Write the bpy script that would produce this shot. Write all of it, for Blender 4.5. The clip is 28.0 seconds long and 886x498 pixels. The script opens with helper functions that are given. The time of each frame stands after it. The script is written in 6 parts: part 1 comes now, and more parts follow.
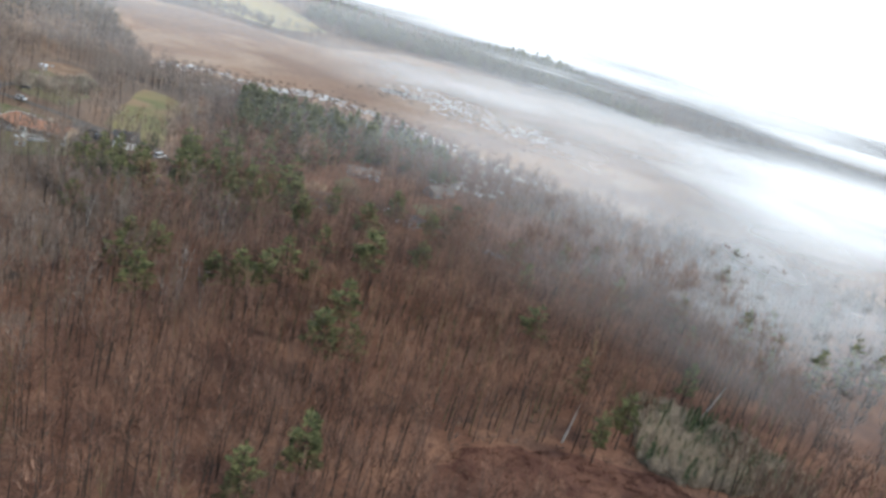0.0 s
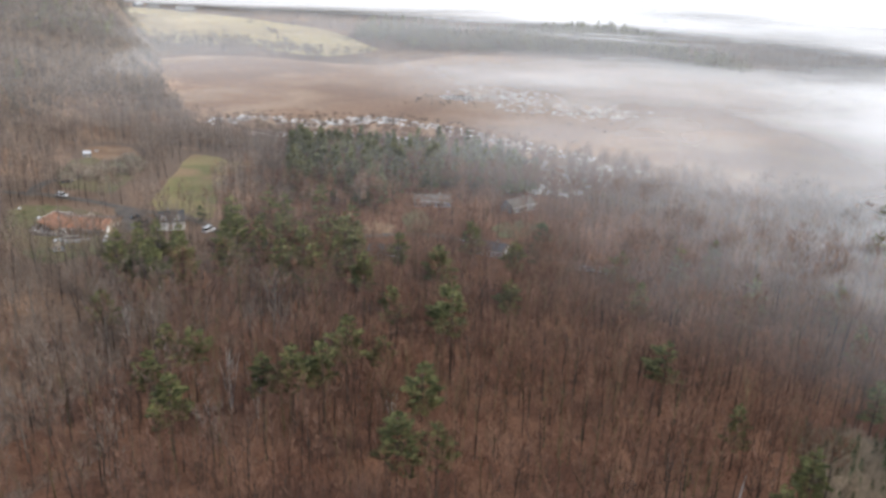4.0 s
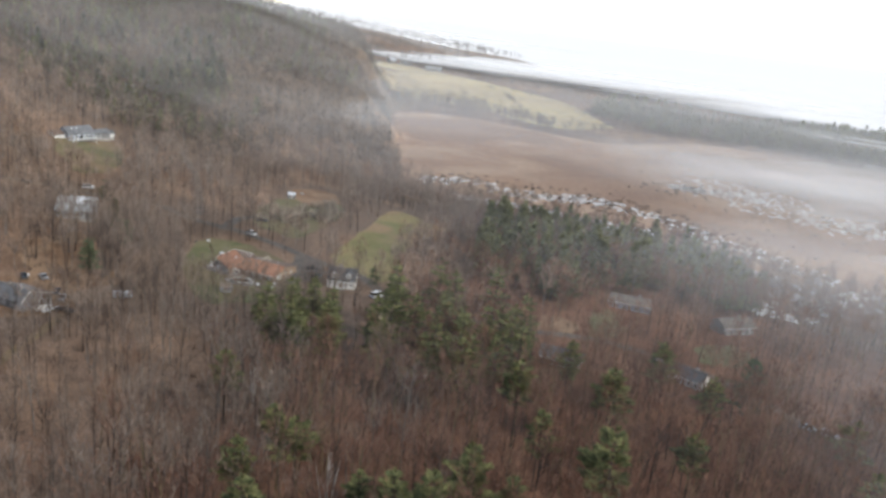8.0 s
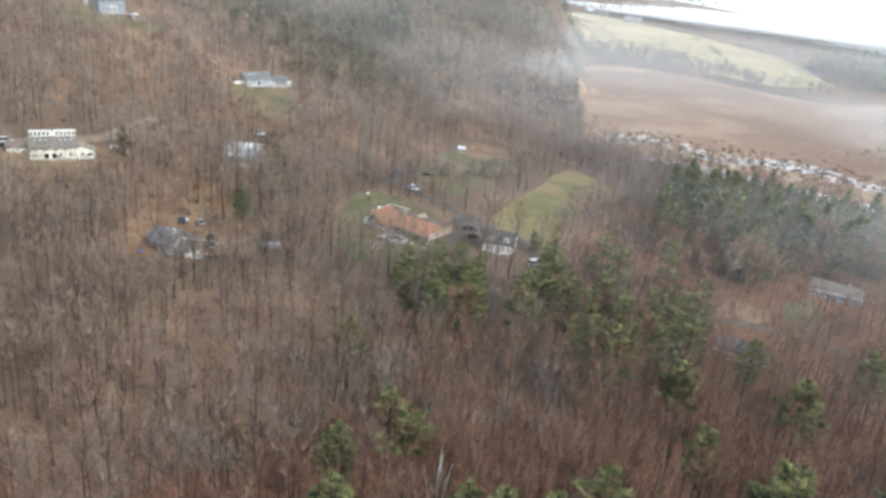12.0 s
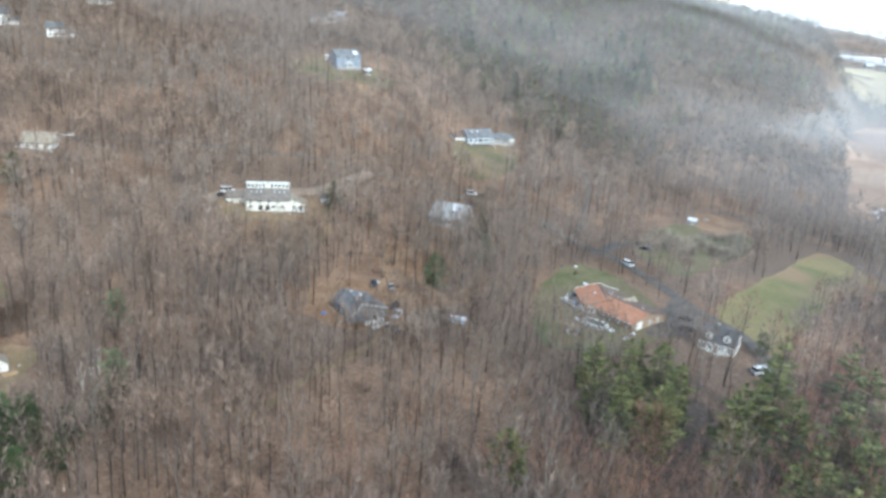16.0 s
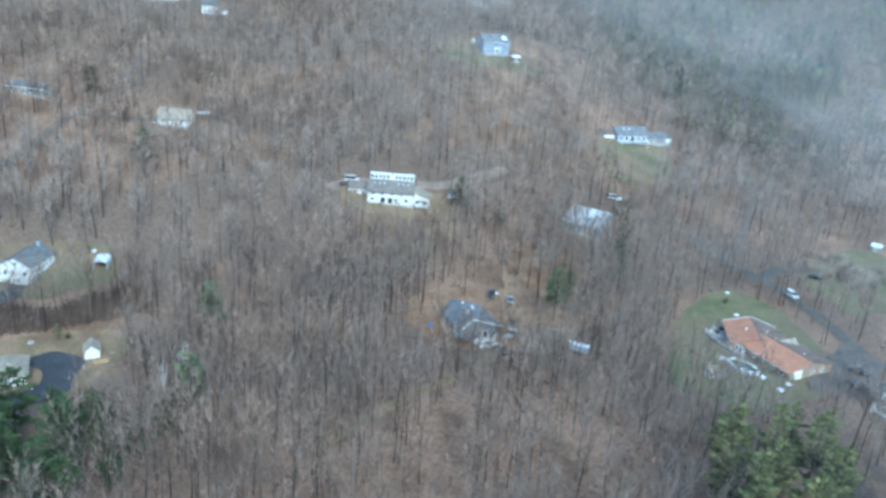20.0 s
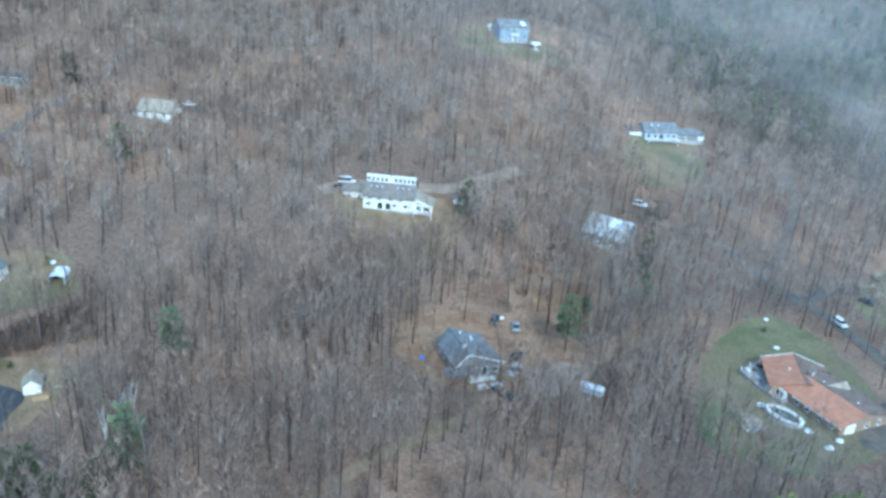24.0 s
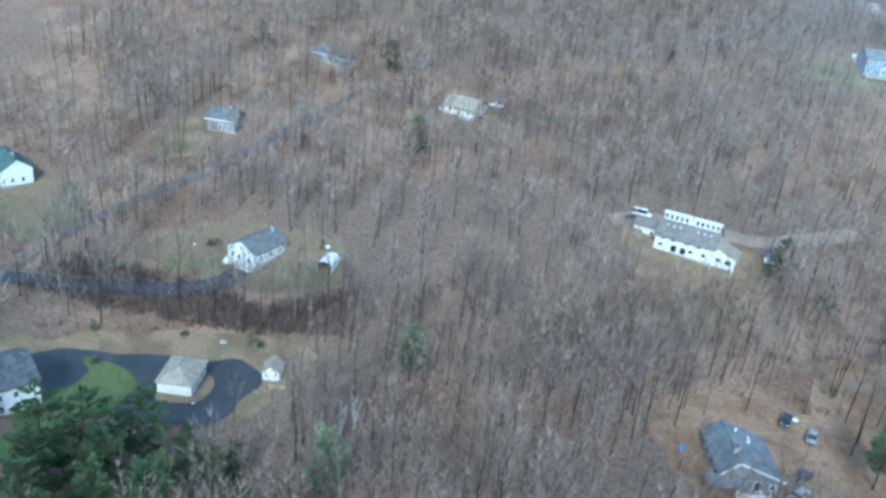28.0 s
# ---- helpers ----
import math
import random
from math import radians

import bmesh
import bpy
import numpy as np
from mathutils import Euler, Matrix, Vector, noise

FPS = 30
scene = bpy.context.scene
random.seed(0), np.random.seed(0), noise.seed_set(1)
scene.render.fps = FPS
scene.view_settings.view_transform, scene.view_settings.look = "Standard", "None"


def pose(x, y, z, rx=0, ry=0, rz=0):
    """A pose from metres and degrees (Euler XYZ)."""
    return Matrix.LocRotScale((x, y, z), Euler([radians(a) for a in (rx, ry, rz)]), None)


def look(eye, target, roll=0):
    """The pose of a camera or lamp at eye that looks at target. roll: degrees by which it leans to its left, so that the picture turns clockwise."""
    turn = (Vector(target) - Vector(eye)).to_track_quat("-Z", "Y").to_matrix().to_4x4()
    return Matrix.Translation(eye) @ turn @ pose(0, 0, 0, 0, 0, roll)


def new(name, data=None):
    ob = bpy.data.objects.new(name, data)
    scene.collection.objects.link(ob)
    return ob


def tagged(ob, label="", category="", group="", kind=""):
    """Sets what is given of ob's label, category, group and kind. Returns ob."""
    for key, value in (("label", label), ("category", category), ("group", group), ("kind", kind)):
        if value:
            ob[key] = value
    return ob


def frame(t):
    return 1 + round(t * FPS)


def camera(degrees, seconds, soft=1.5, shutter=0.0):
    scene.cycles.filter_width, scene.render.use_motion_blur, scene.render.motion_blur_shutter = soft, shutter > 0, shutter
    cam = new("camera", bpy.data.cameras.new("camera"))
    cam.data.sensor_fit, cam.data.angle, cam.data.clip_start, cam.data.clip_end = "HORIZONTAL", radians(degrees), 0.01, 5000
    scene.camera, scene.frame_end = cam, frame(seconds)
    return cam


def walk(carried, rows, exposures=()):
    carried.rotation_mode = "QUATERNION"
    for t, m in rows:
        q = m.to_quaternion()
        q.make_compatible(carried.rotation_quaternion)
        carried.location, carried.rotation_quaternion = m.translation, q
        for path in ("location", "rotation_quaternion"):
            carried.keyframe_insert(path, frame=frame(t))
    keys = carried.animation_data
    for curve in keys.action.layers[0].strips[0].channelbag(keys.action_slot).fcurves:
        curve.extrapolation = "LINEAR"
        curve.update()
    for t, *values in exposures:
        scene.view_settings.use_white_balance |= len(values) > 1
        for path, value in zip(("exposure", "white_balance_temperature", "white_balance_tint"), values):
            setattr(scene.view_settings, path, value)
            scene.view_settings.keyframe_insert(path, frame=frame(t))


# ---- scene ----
cam = camera(57.21, 28.0, soft=3.1)
walk(cam, [
    (0, pose(-4.54, -3.03, 115.59, 70.419, -14.388, 4.299)),
    (0.5, pose(-4.23, 3.10, 116.27, 69.552, -11.423, 4.953)),
    (1, pose(-4.13, 8.12, 115.20, 70.349, -5.272, 4.480)),
    (1.5, pose(-4.12, 13.60, 115.19, 70.216, -2.953, 5.127)),
    (2, pose(-4.02, 18.82, 114.91, 69.235, -2.672, 5.893)),
    (2.5, pose(-3.99, 24.26, 115.48, 69.835, -2.665, 6.405)),
    (4.5, pose(-2.84, 45.22, 115.16, 69.581, -1.705, 7.183)),
    (5, pose(-2.38, 50.30, 114.45, 70.507, -2.217, 8.003)),
    (5.5, pose(-1.46, 55.15, 113.84, 71.199, -2.955, 12.789)),
    (6, pose(-1.52, 60.22, 113.69, 71.107, -3.171, 15.908)),
    (6.5, pose(-1.39, 64.88, 113.23, 72.390, -3.316, 18.200)),
    (7, pose(-1.41, 69.47, 112.46, 73.023, -6.698, 20.313)),
    (7.5, pose(-1.89, 74.35, 113.72, 72.622, -6.565, 22.621)),
    (8, pose(-1.23, 77.48, 111.87, 73.288, -6.255, 24.523)),
    (8.5, pose(-1.73, 80.64, 110.00, 72.342, -2.851, 26.236)),
    (9, pose(-1.82, 84.00, 108.96, 70.628, -3.948, 27.625)),
    (9.5, pose(-2.38, 87.25, 109.08, 70.939, -3.631, 28.955)),
    (10, pose(-3.02, 90.59, 109.00, 70.229, -4.347, 29.746)),
    (10.5, pose(-3.34, 93.90, 108.04, 70.606, -4.848, 30.940)),
    (11, pose(-3.94, 97.27, 107.85, 70.290, -4.038, 32.909)),
    (11.5, pose(-4.74, 100.57, 107.80, 69.121, -4.821, 35.863)),
    (12, pose(-5.37, 103.60, 107.30, 68.833, -5.134, 38.218)),
    (12.5, pose(-6.38, 107.04, 107.27, 69.360, -5.641, 40.920)),
    (14.5, pose(-10.46, 121.38, 108.24, 70.459, -3.001, 47.443)),
    (15, pose(-11.79, 124.82, 107.54, 71.416, -2.635, 47.918)),
    (15.5, pose(-13.36, 128.10, 107.47, 70.897, -2.676, 52.009)),
    (16, pose(-15.42, 131.04, 107.69, 70.945, -3.747, 55.687)),
    (16.5, pose(-17.39, 134.11, 107.70, 71.022, -4.703, 57.963)),
    (17, pose(-19.14, 136.52, 107.23, 70.623, -3.530, 61.152)),
    (17.5, pose(-20.78, 138.93, 106.51, 69.558, -3.609, 63.096)),
    (18, pose(-23.03, 141.34, 106.58, 68.892, -4.245, 65.695)),
    (18.5, pose(-25.48, 143.74, 106.27, 69.118, -4.273, 66.039)),
    (19, pose(-28.06, 146.35, 106.41, 68.423, -3.963, 66.494)),
    (19.5, pose(-30.54, 149.01, 106.31, 69.027, -4.076, 66.842)),
    (20, pose(-32.99, 151.47, 105.84, 69.177, -4.215, 67.397)),
    (20.5, pose(-35.84, 153.72, 105.56, 68.498, -4.454, 67.847)),
    (21, pose(-39.34, 156.07, 105.91, 70.001, -4.588, 67.720)),
    (21.5, pose(-42.12, 158.22, 105.32, 69.661, -4.406, 67.617)),
    (23.5, pose(-53.76, 166.48, 104.72, 67.324, -4.818, 70.263)),
    (24, pose(-56.65, 168.72, 105.02, 67.757, -4.326, 69.431)),
    (24.5, pose(-58.81, 170.88, 105.02, 67.735, -4.136, 70.470)),
    (25, pose(-60.93, 172.46, 105.13, 66.469, -5.636, 79.298)),
    (25.5, pose(-63.27, 172.96, 104.55, 67.070, -5.149, 83.366)),
    (26, pose(-66.83, 174.02, 104.80, 65.611, -5.301, 83.251)),
    (26.5, pose(-70.10, 176.00, 105.10, 65.598, -5.862, 83.852)),
    (27, pose(-73.29, 177.51, 105.26, 65.758, -6.276, 87.743)),
    (27.5, pose(-75.66, 178.43, 103.99, 65.144, -6.498, 91.712)),
    (28, pose(-79.46, 179.03, 103.47, 65.812, -6.277, 93.155)),
], exposures=[(0, 1.08, 6500, 4), (1, 0.94, 6650, 7), (2, 0.94, 6900, 10), (5, 0.95, 7000, 10), (6, 0.82, 7000, 11), (8, 0.76, 6900, 8), (12, 1.24, 6650, 4), (15, 1.38, 6050, 0), (16, 1.38, 5980, 0), (17, 1.38, 5550, -3), (18, 1.42, 5250, -6), (20, 1.42, 4900, -9), (28, 1.4, 4740, -9)])
scene.cycles.transparent_max_bounces = 48
# ---------------------------------------------------------------- light
SUN_AZ, SUN_EL = 96.0, 36.0      # degrees right of +y, and above the horizon
world = bpy.data.worlds.new("sky")
scene.world = world
world.use_nodes = True
wn, wl = world.node_tree.nodes, world.node_tree.links
sky = wn.new("ShaderNodeTexSky")
sky.sky_type = "NISHITA"
sky.sun_disc = False
sky.sun_elevation = radians(SUN_EL)
sky.sun_rotation = radians(SUN_AZ)
sky.air_density, sky.dust_density, sky.ozone_density = 1.0, 0.2, 1.0
wn["Background"].inputs["Strength"].default_value = 0.15
pale = wn.new("ShaderNodeHueSaturation")     # a thin high overcast takes most of the blue
pale.inputs["Saturation"].default_value = 0.66
wl.new(sky.outputs[0], pale.inputs["Color"])
wl.new(pale.outputs[0], wn["Background"].inputs["Color"])
sun = new("sun", bpy.data.lights.new("sun", "SUN"))
sun.data.energy, sun.data.angle, sun.data.color = 1.5, radians(14), (1.0, 0.93, 0.83)
sun.matrix_world = look((math.sin(radians(SUN_AZ)) * 10, math.cos(radians(SUN_AZ)) * 10, math.tan(radians(SUN_EL)) * 10), (0, 0, 0))


# ---------------------------------------------------------------- materials
def ramp_mix(nt, fac, a, b):
    m = nt.nodes.new("ShaderNodeMix")
    m.data_type = "RGBA"
    m.inputs[6].default_value, m.inputs[7].default_value = (*a, 1), (*b, 1)
    nt.links.new(fac, m.inputs[0])
    return m.outputs[2]


def noise_node(nt, vec, scale, detail=3.0, rough=0.55):
    n = nt.nodes.new("ShaderNodeTexNoise")
    n.inputs["Scale"].default_value, n.inputs["Detail"].default_value, n.inputs["Roughness"].default_value = scale, detail, rough
    nt.links.new(vec, n.inputs["Vector"])
    return n.outputs["Fac"]


def spread(nt, fac, lo, hi):
    r = nt.nodes.new("ShaderNodeMapRange")
    r.inputs["From Min"].default_value, r.inputs["From Max"].default_value = lo, hi
    r.interpolation_type = "SMOOTHSTEP"
    nt.links.new(fac, r.inputs["Value"])
    return r.outputs["Result"]


def mat(name, a, b, scale=0.3, rough=0.8, fine=4.0, fine_mix=0.35, bump=0.0, metal=0.0, world_space=False, island=0.0, spec=0.3, c=None, cscale=0.02, span=(0.38, 0.62)):
    """Two colours mixed by a broad noise, darkened and lightened by a fine one; c joins in large drifts; island varies loose pieces."""
    m = bpy.data.materials.new(name)
    m.use_nodes = True
    nt = m.node_tree
    bsdf = nt.nodes["Principled BSDF"]
    if world_space:
        vec = nt.nodes.new("ShaderNodeNewGeometry").outputs["Position"]
    else:
        vec = nt.nodes.new("ShaderNodeTexCoord").outputs["Object"]
    col = ramp_mix(nt, spread(nt, noise_node(nt, vec, scale), *span), a, b)
    if c:
        big = spread(nt, noise_node(nt, vec, cscale, 2.0), 0.42, 0.6)
        m3 = nt.nodes.new("ShaderNodeMix")
        m3.data_type = "RGBA"
        nt.links.new(big, m3.inputs[0])
        nt.links.new(col, m3.inputs[6])
        m3.inputs[7].default_value = (*c, 1)
        col = m3.outputs[2]
    f = noise_node(nt, vec, fine, 4.0, 0.7)
    hsv = nt.nodes.new("ShaderNodeHueSaturation")
    r = nt.nodes.new("ShaderNodeMapRange")
    r.inputs["From Min"].default_value, r.inputs["From Max"].default_value = 0.3, 0.7
    r.inputs["To Min"].default_value, r.inputs["To Max"].default_value = 1 - fine_mix, 1 + fine_mix
    nt.links.new(f, r.inputs["Value"])
    value = r.outputs["Result"]
    if island:
        g = nt.nodes.new("ShaderNodeNewGeometry")
        r2 = nt.nodes.new("ShaderNodeMapRange")
        r2.inputs["To Min"].default_value, r2.inputs["To Max"].default_value = 1 - island, 1 + island
        nt.links.new(g.outputs["Random Per Island"], r2.inputs["Value"])
        mul = nt.nodes.new("ShaderNodeMath")
        mul.operation = "MULTIPLY"
        nt.links.new(value, mul.inputs[0])
        nt.links.new(r2.outputs["Result"], mul.inputs[1])
        value = mul.outputs[0]
    nt.links.new(value, hsv.inputs["Value"])
    nt.links.new(col, hsv.inputs["Color"])
    nt.links.new(hsv.outputs["Color"], bsdf.inputs["Base Color"])
    bsdf.inputs["Roughness"].default_value = rough
    bsdf.inputs["Metallic"].default_value = metal
    bsdf.inputs["Specular IOR Level"].default_value = spec
    if bump:
        bn = nt.nodes.new("ShaderNodeBump")
        bn.inputs["Strength"].default_value, bn.inputs["Distance"].default_value = bump, 0.3
        nt.links.new(f, bn.inputs["Height"])
        nt.links.new(bn.outputs[0], bsdf.inputs["Normal"])
    return m


def lay_over(m, cover, a, b):
    """Another ground cover drifting in where the mesh attribute of that name grows."""
    nt = m.node_tree
    hsv = next(n for n in nt.nodes if n.bl_idname == "ShaderNodeHueSaturation")
    below = hsv.inputs["Color"].links[0].from_socket
    vec = nt.nodes.new("ShaderNodeNewGeometry").outputs["Position"]
    share = nt.nodes.new("ShaderNodeAttribute")
    share.attribute_name = cover
    drift = nt.nodes.new("ShaderNodeMath")
    drift.operation = "MULTIPLY_ADD"
    nt.links.new(noise_node(nt, vec, 0.07, 5.0, 0.65), drift.inputs[0])
    drift.inputs[1].default_value = 2.0
    nt.links.new(share.outputs["Fac"], drift.inputs[2])
    mix = nt.nodes.new("ShaderNodeMix")
    mix.data_type = "RGBA"
    nt.links.new(spread(nt, drift.outputs[0], 1.35, 1.65), mix.inputs[0])
    nt.links.new(below, mix.inputs[6])
    nt.links.new(ramp_mix(nt, spread(nt, noise_node(nt, vec, 0.06), 0.38, 0.62), a, b), mix.inputs[7])
    nt.links.new(mix.outputs[2], hsv.inputs["Color"])


LITTER = mat("leaf_litter", (0.185, 0.115, 0.075), (0.295, 0.19, 0.128), 0.06, 0.95, 1.2, 0.45, 0.5, world_space=True, c=(0.165, 0.115, 0.084), cscale=0.015)
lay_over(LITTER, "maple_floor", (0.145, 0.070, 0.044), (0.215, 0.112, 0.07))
lay_over(LITTER, "hill_floor", (0.142, 0.098, 0.068), (0.20, 0.137, 0.095))
MARSH = mat("marsh_reeds", (0.35, 0.222, 0.15), (0.43, 0.30, 0.212), 0.02, 0.95, 0.25, 0.25, 0.3, world_space=True, c=(0.29, 0.187, 0.134), cscale=0.008)
LAWN = mat("lawn_grass", (0.185, 0.175, 0.07), (0.26, 0.21, 0.10), 0.05, 0.95, 1.5, 0.25, 0.3, world_space=True, c=(0.29, 0.20, 0.115), cscale=0.03)
FRONTLAWN = mat("green_winter_lawn", (0.118, 0.125, 0.058), (0.175, 0.155, 0.085), 0.08, 0.95, 1.5, 0.3, 0.3, world_space=True, c=(0.17, 0.14, 0.08), cscale=0.05)
YARDGRASS = mat("winter_lawn", (0.13, 0.122, 0.062), (0.185, 0.15, 0.088), 0.08, 0.95, 1.5, 0.3, 0.3, world_space=True, c=(0.20, 0.145, 0.09), cscale=0.06)
BANK = mat("sandy_bank", (0.115, 0.09, 0.062), (0.07, 0.056, 0.038), 0.35, 0.95, 1.6, 0.4, 0.5, world_space=True, c=(0.15, 0.115, 0.08), cscale=0.05)
LUSH = mat("green_grass", (0.07, 0.11, 0.034), (0.12, 0.135, 0.05), 0.09, 0.95, 1.5, 0.35, 0.3, world_space=True, c=(0.06, 0.095, 0.032), cscale=0.06)
DRYGRASS = mat("dry_grass", (0.27, 0.185, 0.115), (0.19, 0.145, 0.08), 0.1, 0.95, 1.5, 0.3, 0.3, world_space=True, c=(0.17, 0.11, 0.07), cscale=0.05)
FIELD = mat("hay_field", (0.50, 0.40, 0.22), (0.42, 0.345, 0.18), 0.01, 0.95, 0.1, 0.2, world_space=True, c=(0.38, 0.30, 0.17), cscale=0.008)
WORN = mat("worn_grey_asphalt", (0.10, 0.087, 0.077), (0.145, 0.12, 0.10), 0.15, 0.75, 1.0, 0.3, world_space=True)
ASPHALT = mat("wet_asphalt", (0.036, 0.038, 0.044), (0.055, 0.057, 0.062), 0.1, 0.7, 1.0, 0.25, world_space=True, spec=0.5)
LANE = mat("leaf_strewn_asphalt", (0.135, 0.108, 0.09), (0.185, 0.14, 0.108), 0.15, 0.8, 1.0, 0.25, world_space=True)
GRAVEL = mat("gravel", (0.30, 0.222, 0.168), (0.22, 0.172, 0.134), 0.2, 0.9, 3.0, 0.25, 0.3, world_space=True)
EARTH = mat("bare_earth", (0.215, 0.128, 0.076), (0.29, 0.19, 0.12), 0.1, 0.95, 1.0, 0.3, 0.4, world_space=True)
BRACKEN = mat("rust_bracken", (0.085, 0.036, 0.024), (0.14, 0.066, 0.043), 0.12, 0.95, 1.0, 0.35, 0.4, world_space=True)
BARK = mat("bark", (0.040, 0.030, 0.025), (0.085, 0.066, 0.055), 0.1, 0.9, 0.6, 0.3, world_space=True)
BARK_PALE = mat("pale_bark", (0.12, 0.103, 0.09), (0.215, 0.19, 0.168), 0.1, 0.9, 0.8, 0.3, world_space=True)
BARK_MOSS = mat("mossy_bark", (0.10, 0.088, 0.048), (0.19, 0.155, 0.085), 0.1, 0.9, 0.8, 0.3, world_space=True)
BIRCH = mat("birch_bark", (0.55, 0.52, 0.48), (0.40, 0.37, 0.34), 0.8, 0.8, 3.0, 0.3)
TWIGS = mat("bare_twigs", (0.142, 0.099, 0.078), (0.305, 0.222, 0.175), 0.11, 0.95, 0.5, 0.35, world_space=True, c=(0.235, 0.187, 0.16), cscale=0.014, span=(0.42, 0.58), island=0.25)
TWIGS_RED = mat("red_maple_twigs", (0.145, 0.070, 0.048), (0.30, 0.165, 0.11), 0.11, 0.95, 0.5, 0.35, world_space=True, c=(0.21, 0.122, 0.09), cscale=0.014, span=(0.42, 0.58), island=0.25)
TWIGS_HILL = mat("hillside_twigs", (0.095, 0.072, 0.060), (0.205, 0.158, 0.130), 0.08, 0.95, 0.4, 0.3, world_space=True, c=(0.13, 0.108, 0.09), cscale=0.01, island=0.2)
NEEDLES = mat("pine_needles", (0.074, 0.085, 0.034), (0.205, 0.20, 0.084), 0.55, 0.8, 1.5, 0.35, island=0.5)
NEEDLES_PALE = mat("pale_green_needles", (0.095, 0.12, 0.068), (0.17, 0.195, 0.105), 0.3, 0.85, 1.5, 0.35, island=0.3)
NEEDLES_FAR = mat("far_pine_needles", (0.115, 0.122, 0.06), (0.20, 0.196, 0.098), 0.03, 0.9, 0.4, 0.3, world_space=True, island=0.3)


def plain(name, colour, rough=0.6, metal=0.0, vary=0.12, scale=1.5, spec=0.4):
    return mat(name, tuple(c * (1 - vary) for c in colour), tuple(min(1, c * (1 + vary)) for c in colour), scale, rough, scale * 6, vary * 0.6, metal=metal, spec=spec)


WHITE = plain("white_paint", (0.74, 0.74, 0.72), 0.6)
CREAM = plain("cream_siding", (0.66, 0.64, 0.57), 0.65)
GREYWALL = plain("grey_siding", (0.22, 0.225, 0.235), 0.7)
BLUEWALL = plain("blue_grey_siding", (0.20, 0.245, 0.31), 0.7)
PALEBLUE = plain("pale_siding", (0.36, 0.40, 0.46), 0.7)
BRICKWALL = plain("brown_siding", (0.30, 0.22, 0.16), 0.8)
R_GREY = plain("grey_shingles", (0.145, 0.15, 0.15), 0.85, vary=0.2, scale=0.8)
R_DARK = plain("dark_shingles", (0.085, 0.088, 0.095), 0.8, vary=0.25, scale=0.8)
R_SLATE = plain("slate_blue_shingles", (0.158, 0.163, 0.172), 0.8, vary=0.2, scale=0.6)
R_TAN = plain("tan_shingles", (0.30, 0.26, 0.205), 0.85, vary=0.15, scale=0.8)
R_TAUPE = plain("taupe_shingles", (0.19, 0.165, 0.145), 0.9, vary=0.15, scale=0.8)
R_ORANGE = plain("orange_shingles", (0.40, 0.195, 0.12), 0.85, vary=0.1, scale=0.6)
R_BROWN = plain("brown_shingles", (0.165, 0.118, 0.095), 0.85, vary=0.2, scale=0.6)
R_GREEN = plain("green_shingles", (0.07, 0.12, 0.11), 0.85, vary=0.2, scale=0.6)
R_METAL = plain("pale_metal_roof", (0.42, 0.43, 0.43), 0.45, 0.2, 0.22, 0.35)
R_WHITE = plain("white_sheet", (0.72, 0.75, 0.80), 0.4)
CONCRETE = plain("concrete", (0.36, 0.35, 0.33), 0.9)
DECKWOOD = plain("weathered_deck_boards", (0.30, 0.28, 0.27), 0.9, vary=0.2)
WOOD = plain("yellowish_wood", (0.42, 0.30, 0.16), 0.8)
BRICK = plain("chimney_masonry", (0.40, 0.36, 0.34), 0.9)
STONE = plain("grey_stone", (0.32, 0.30, 0.28), 0.9, vary=0.25, scale=2.0)
GLASS = plain("dark_window_glass", (0.02, 0.024, 0.03), 0.08, spec=0.8)
POOLWATER = plain("green_pool_water", (0.03, 0.055, 0.04), 0.06, spec=0.7)
RUBBER = plain("rubber", (0.02, 0.02, 0.02), 0.8)
RIM = plain("alloy", (0.4, 0.4, 0.42), 0.35, 0.8)
LAMPGLASS = plain("lamp_glass", (0.6, 0.6, 0.62), 0.2)
REDGLASS = plain("red_lamp_glass", (0.35, 0.02, 0.02), 0.25)
P_WHITE = plain("white_car_paint", (0.78, 0.78, 0.78), 0.25)
P_DARK = plain("dark_car_paint", (0.035, 0.04, 0.05), 0.22)
P_SILVER = plain("silver_car_paint", (0.42, 0.44, 0.46), 0.3, 0.4)
P_BLUE = plain("blue_tarpaulin", (0.06, 0.16, 0.42), 0.5)
# near-white base colour stands in for bright sky reflected by the pools
WATER = mat("pool_sky_glare", (0.86, 0.85, 0.84), (0.93, 0.92, 0.91), 0.2, 0.45, 1.0, 0.08, world_space=True, spec=0.8)
NEEDLES_HILL = mat("hillside_needles", (0.075, 0.085, 0.056), (0.13, 0.137, 0.09), 0.03, 0.9, 0.4, 0.3, world_space=True, island=0.3)
NEEDLES_DARK = mat("dark_needles", (0.042, 0.066, 0.028), (0.075, 0.10, 0.042), 0.3, 0.85, 1.5, 0.35, island=0.35)
SHRUBTWIG = mat("pale_shrub_twigs", (0.40, 0.345, 0.28), (0.28, 0.24, 0.19), 0.6, 0.9, 2.0, 0.3, island=0.3)
REEDTOP = mat("pale_bleached_brush", (0.60, 0.50, 0.38), (0.40, 0.335, 0.26), 0.6, 0.9, 2.0, 0.3, island=0.3)
BRUSH = mat("red_brown_brush", (0.135, 0.098, 0.08), (0.20, 0.152, 0.125), 0.03, 0.95, 0.3, 0.3, world_space=True, island=0.25)


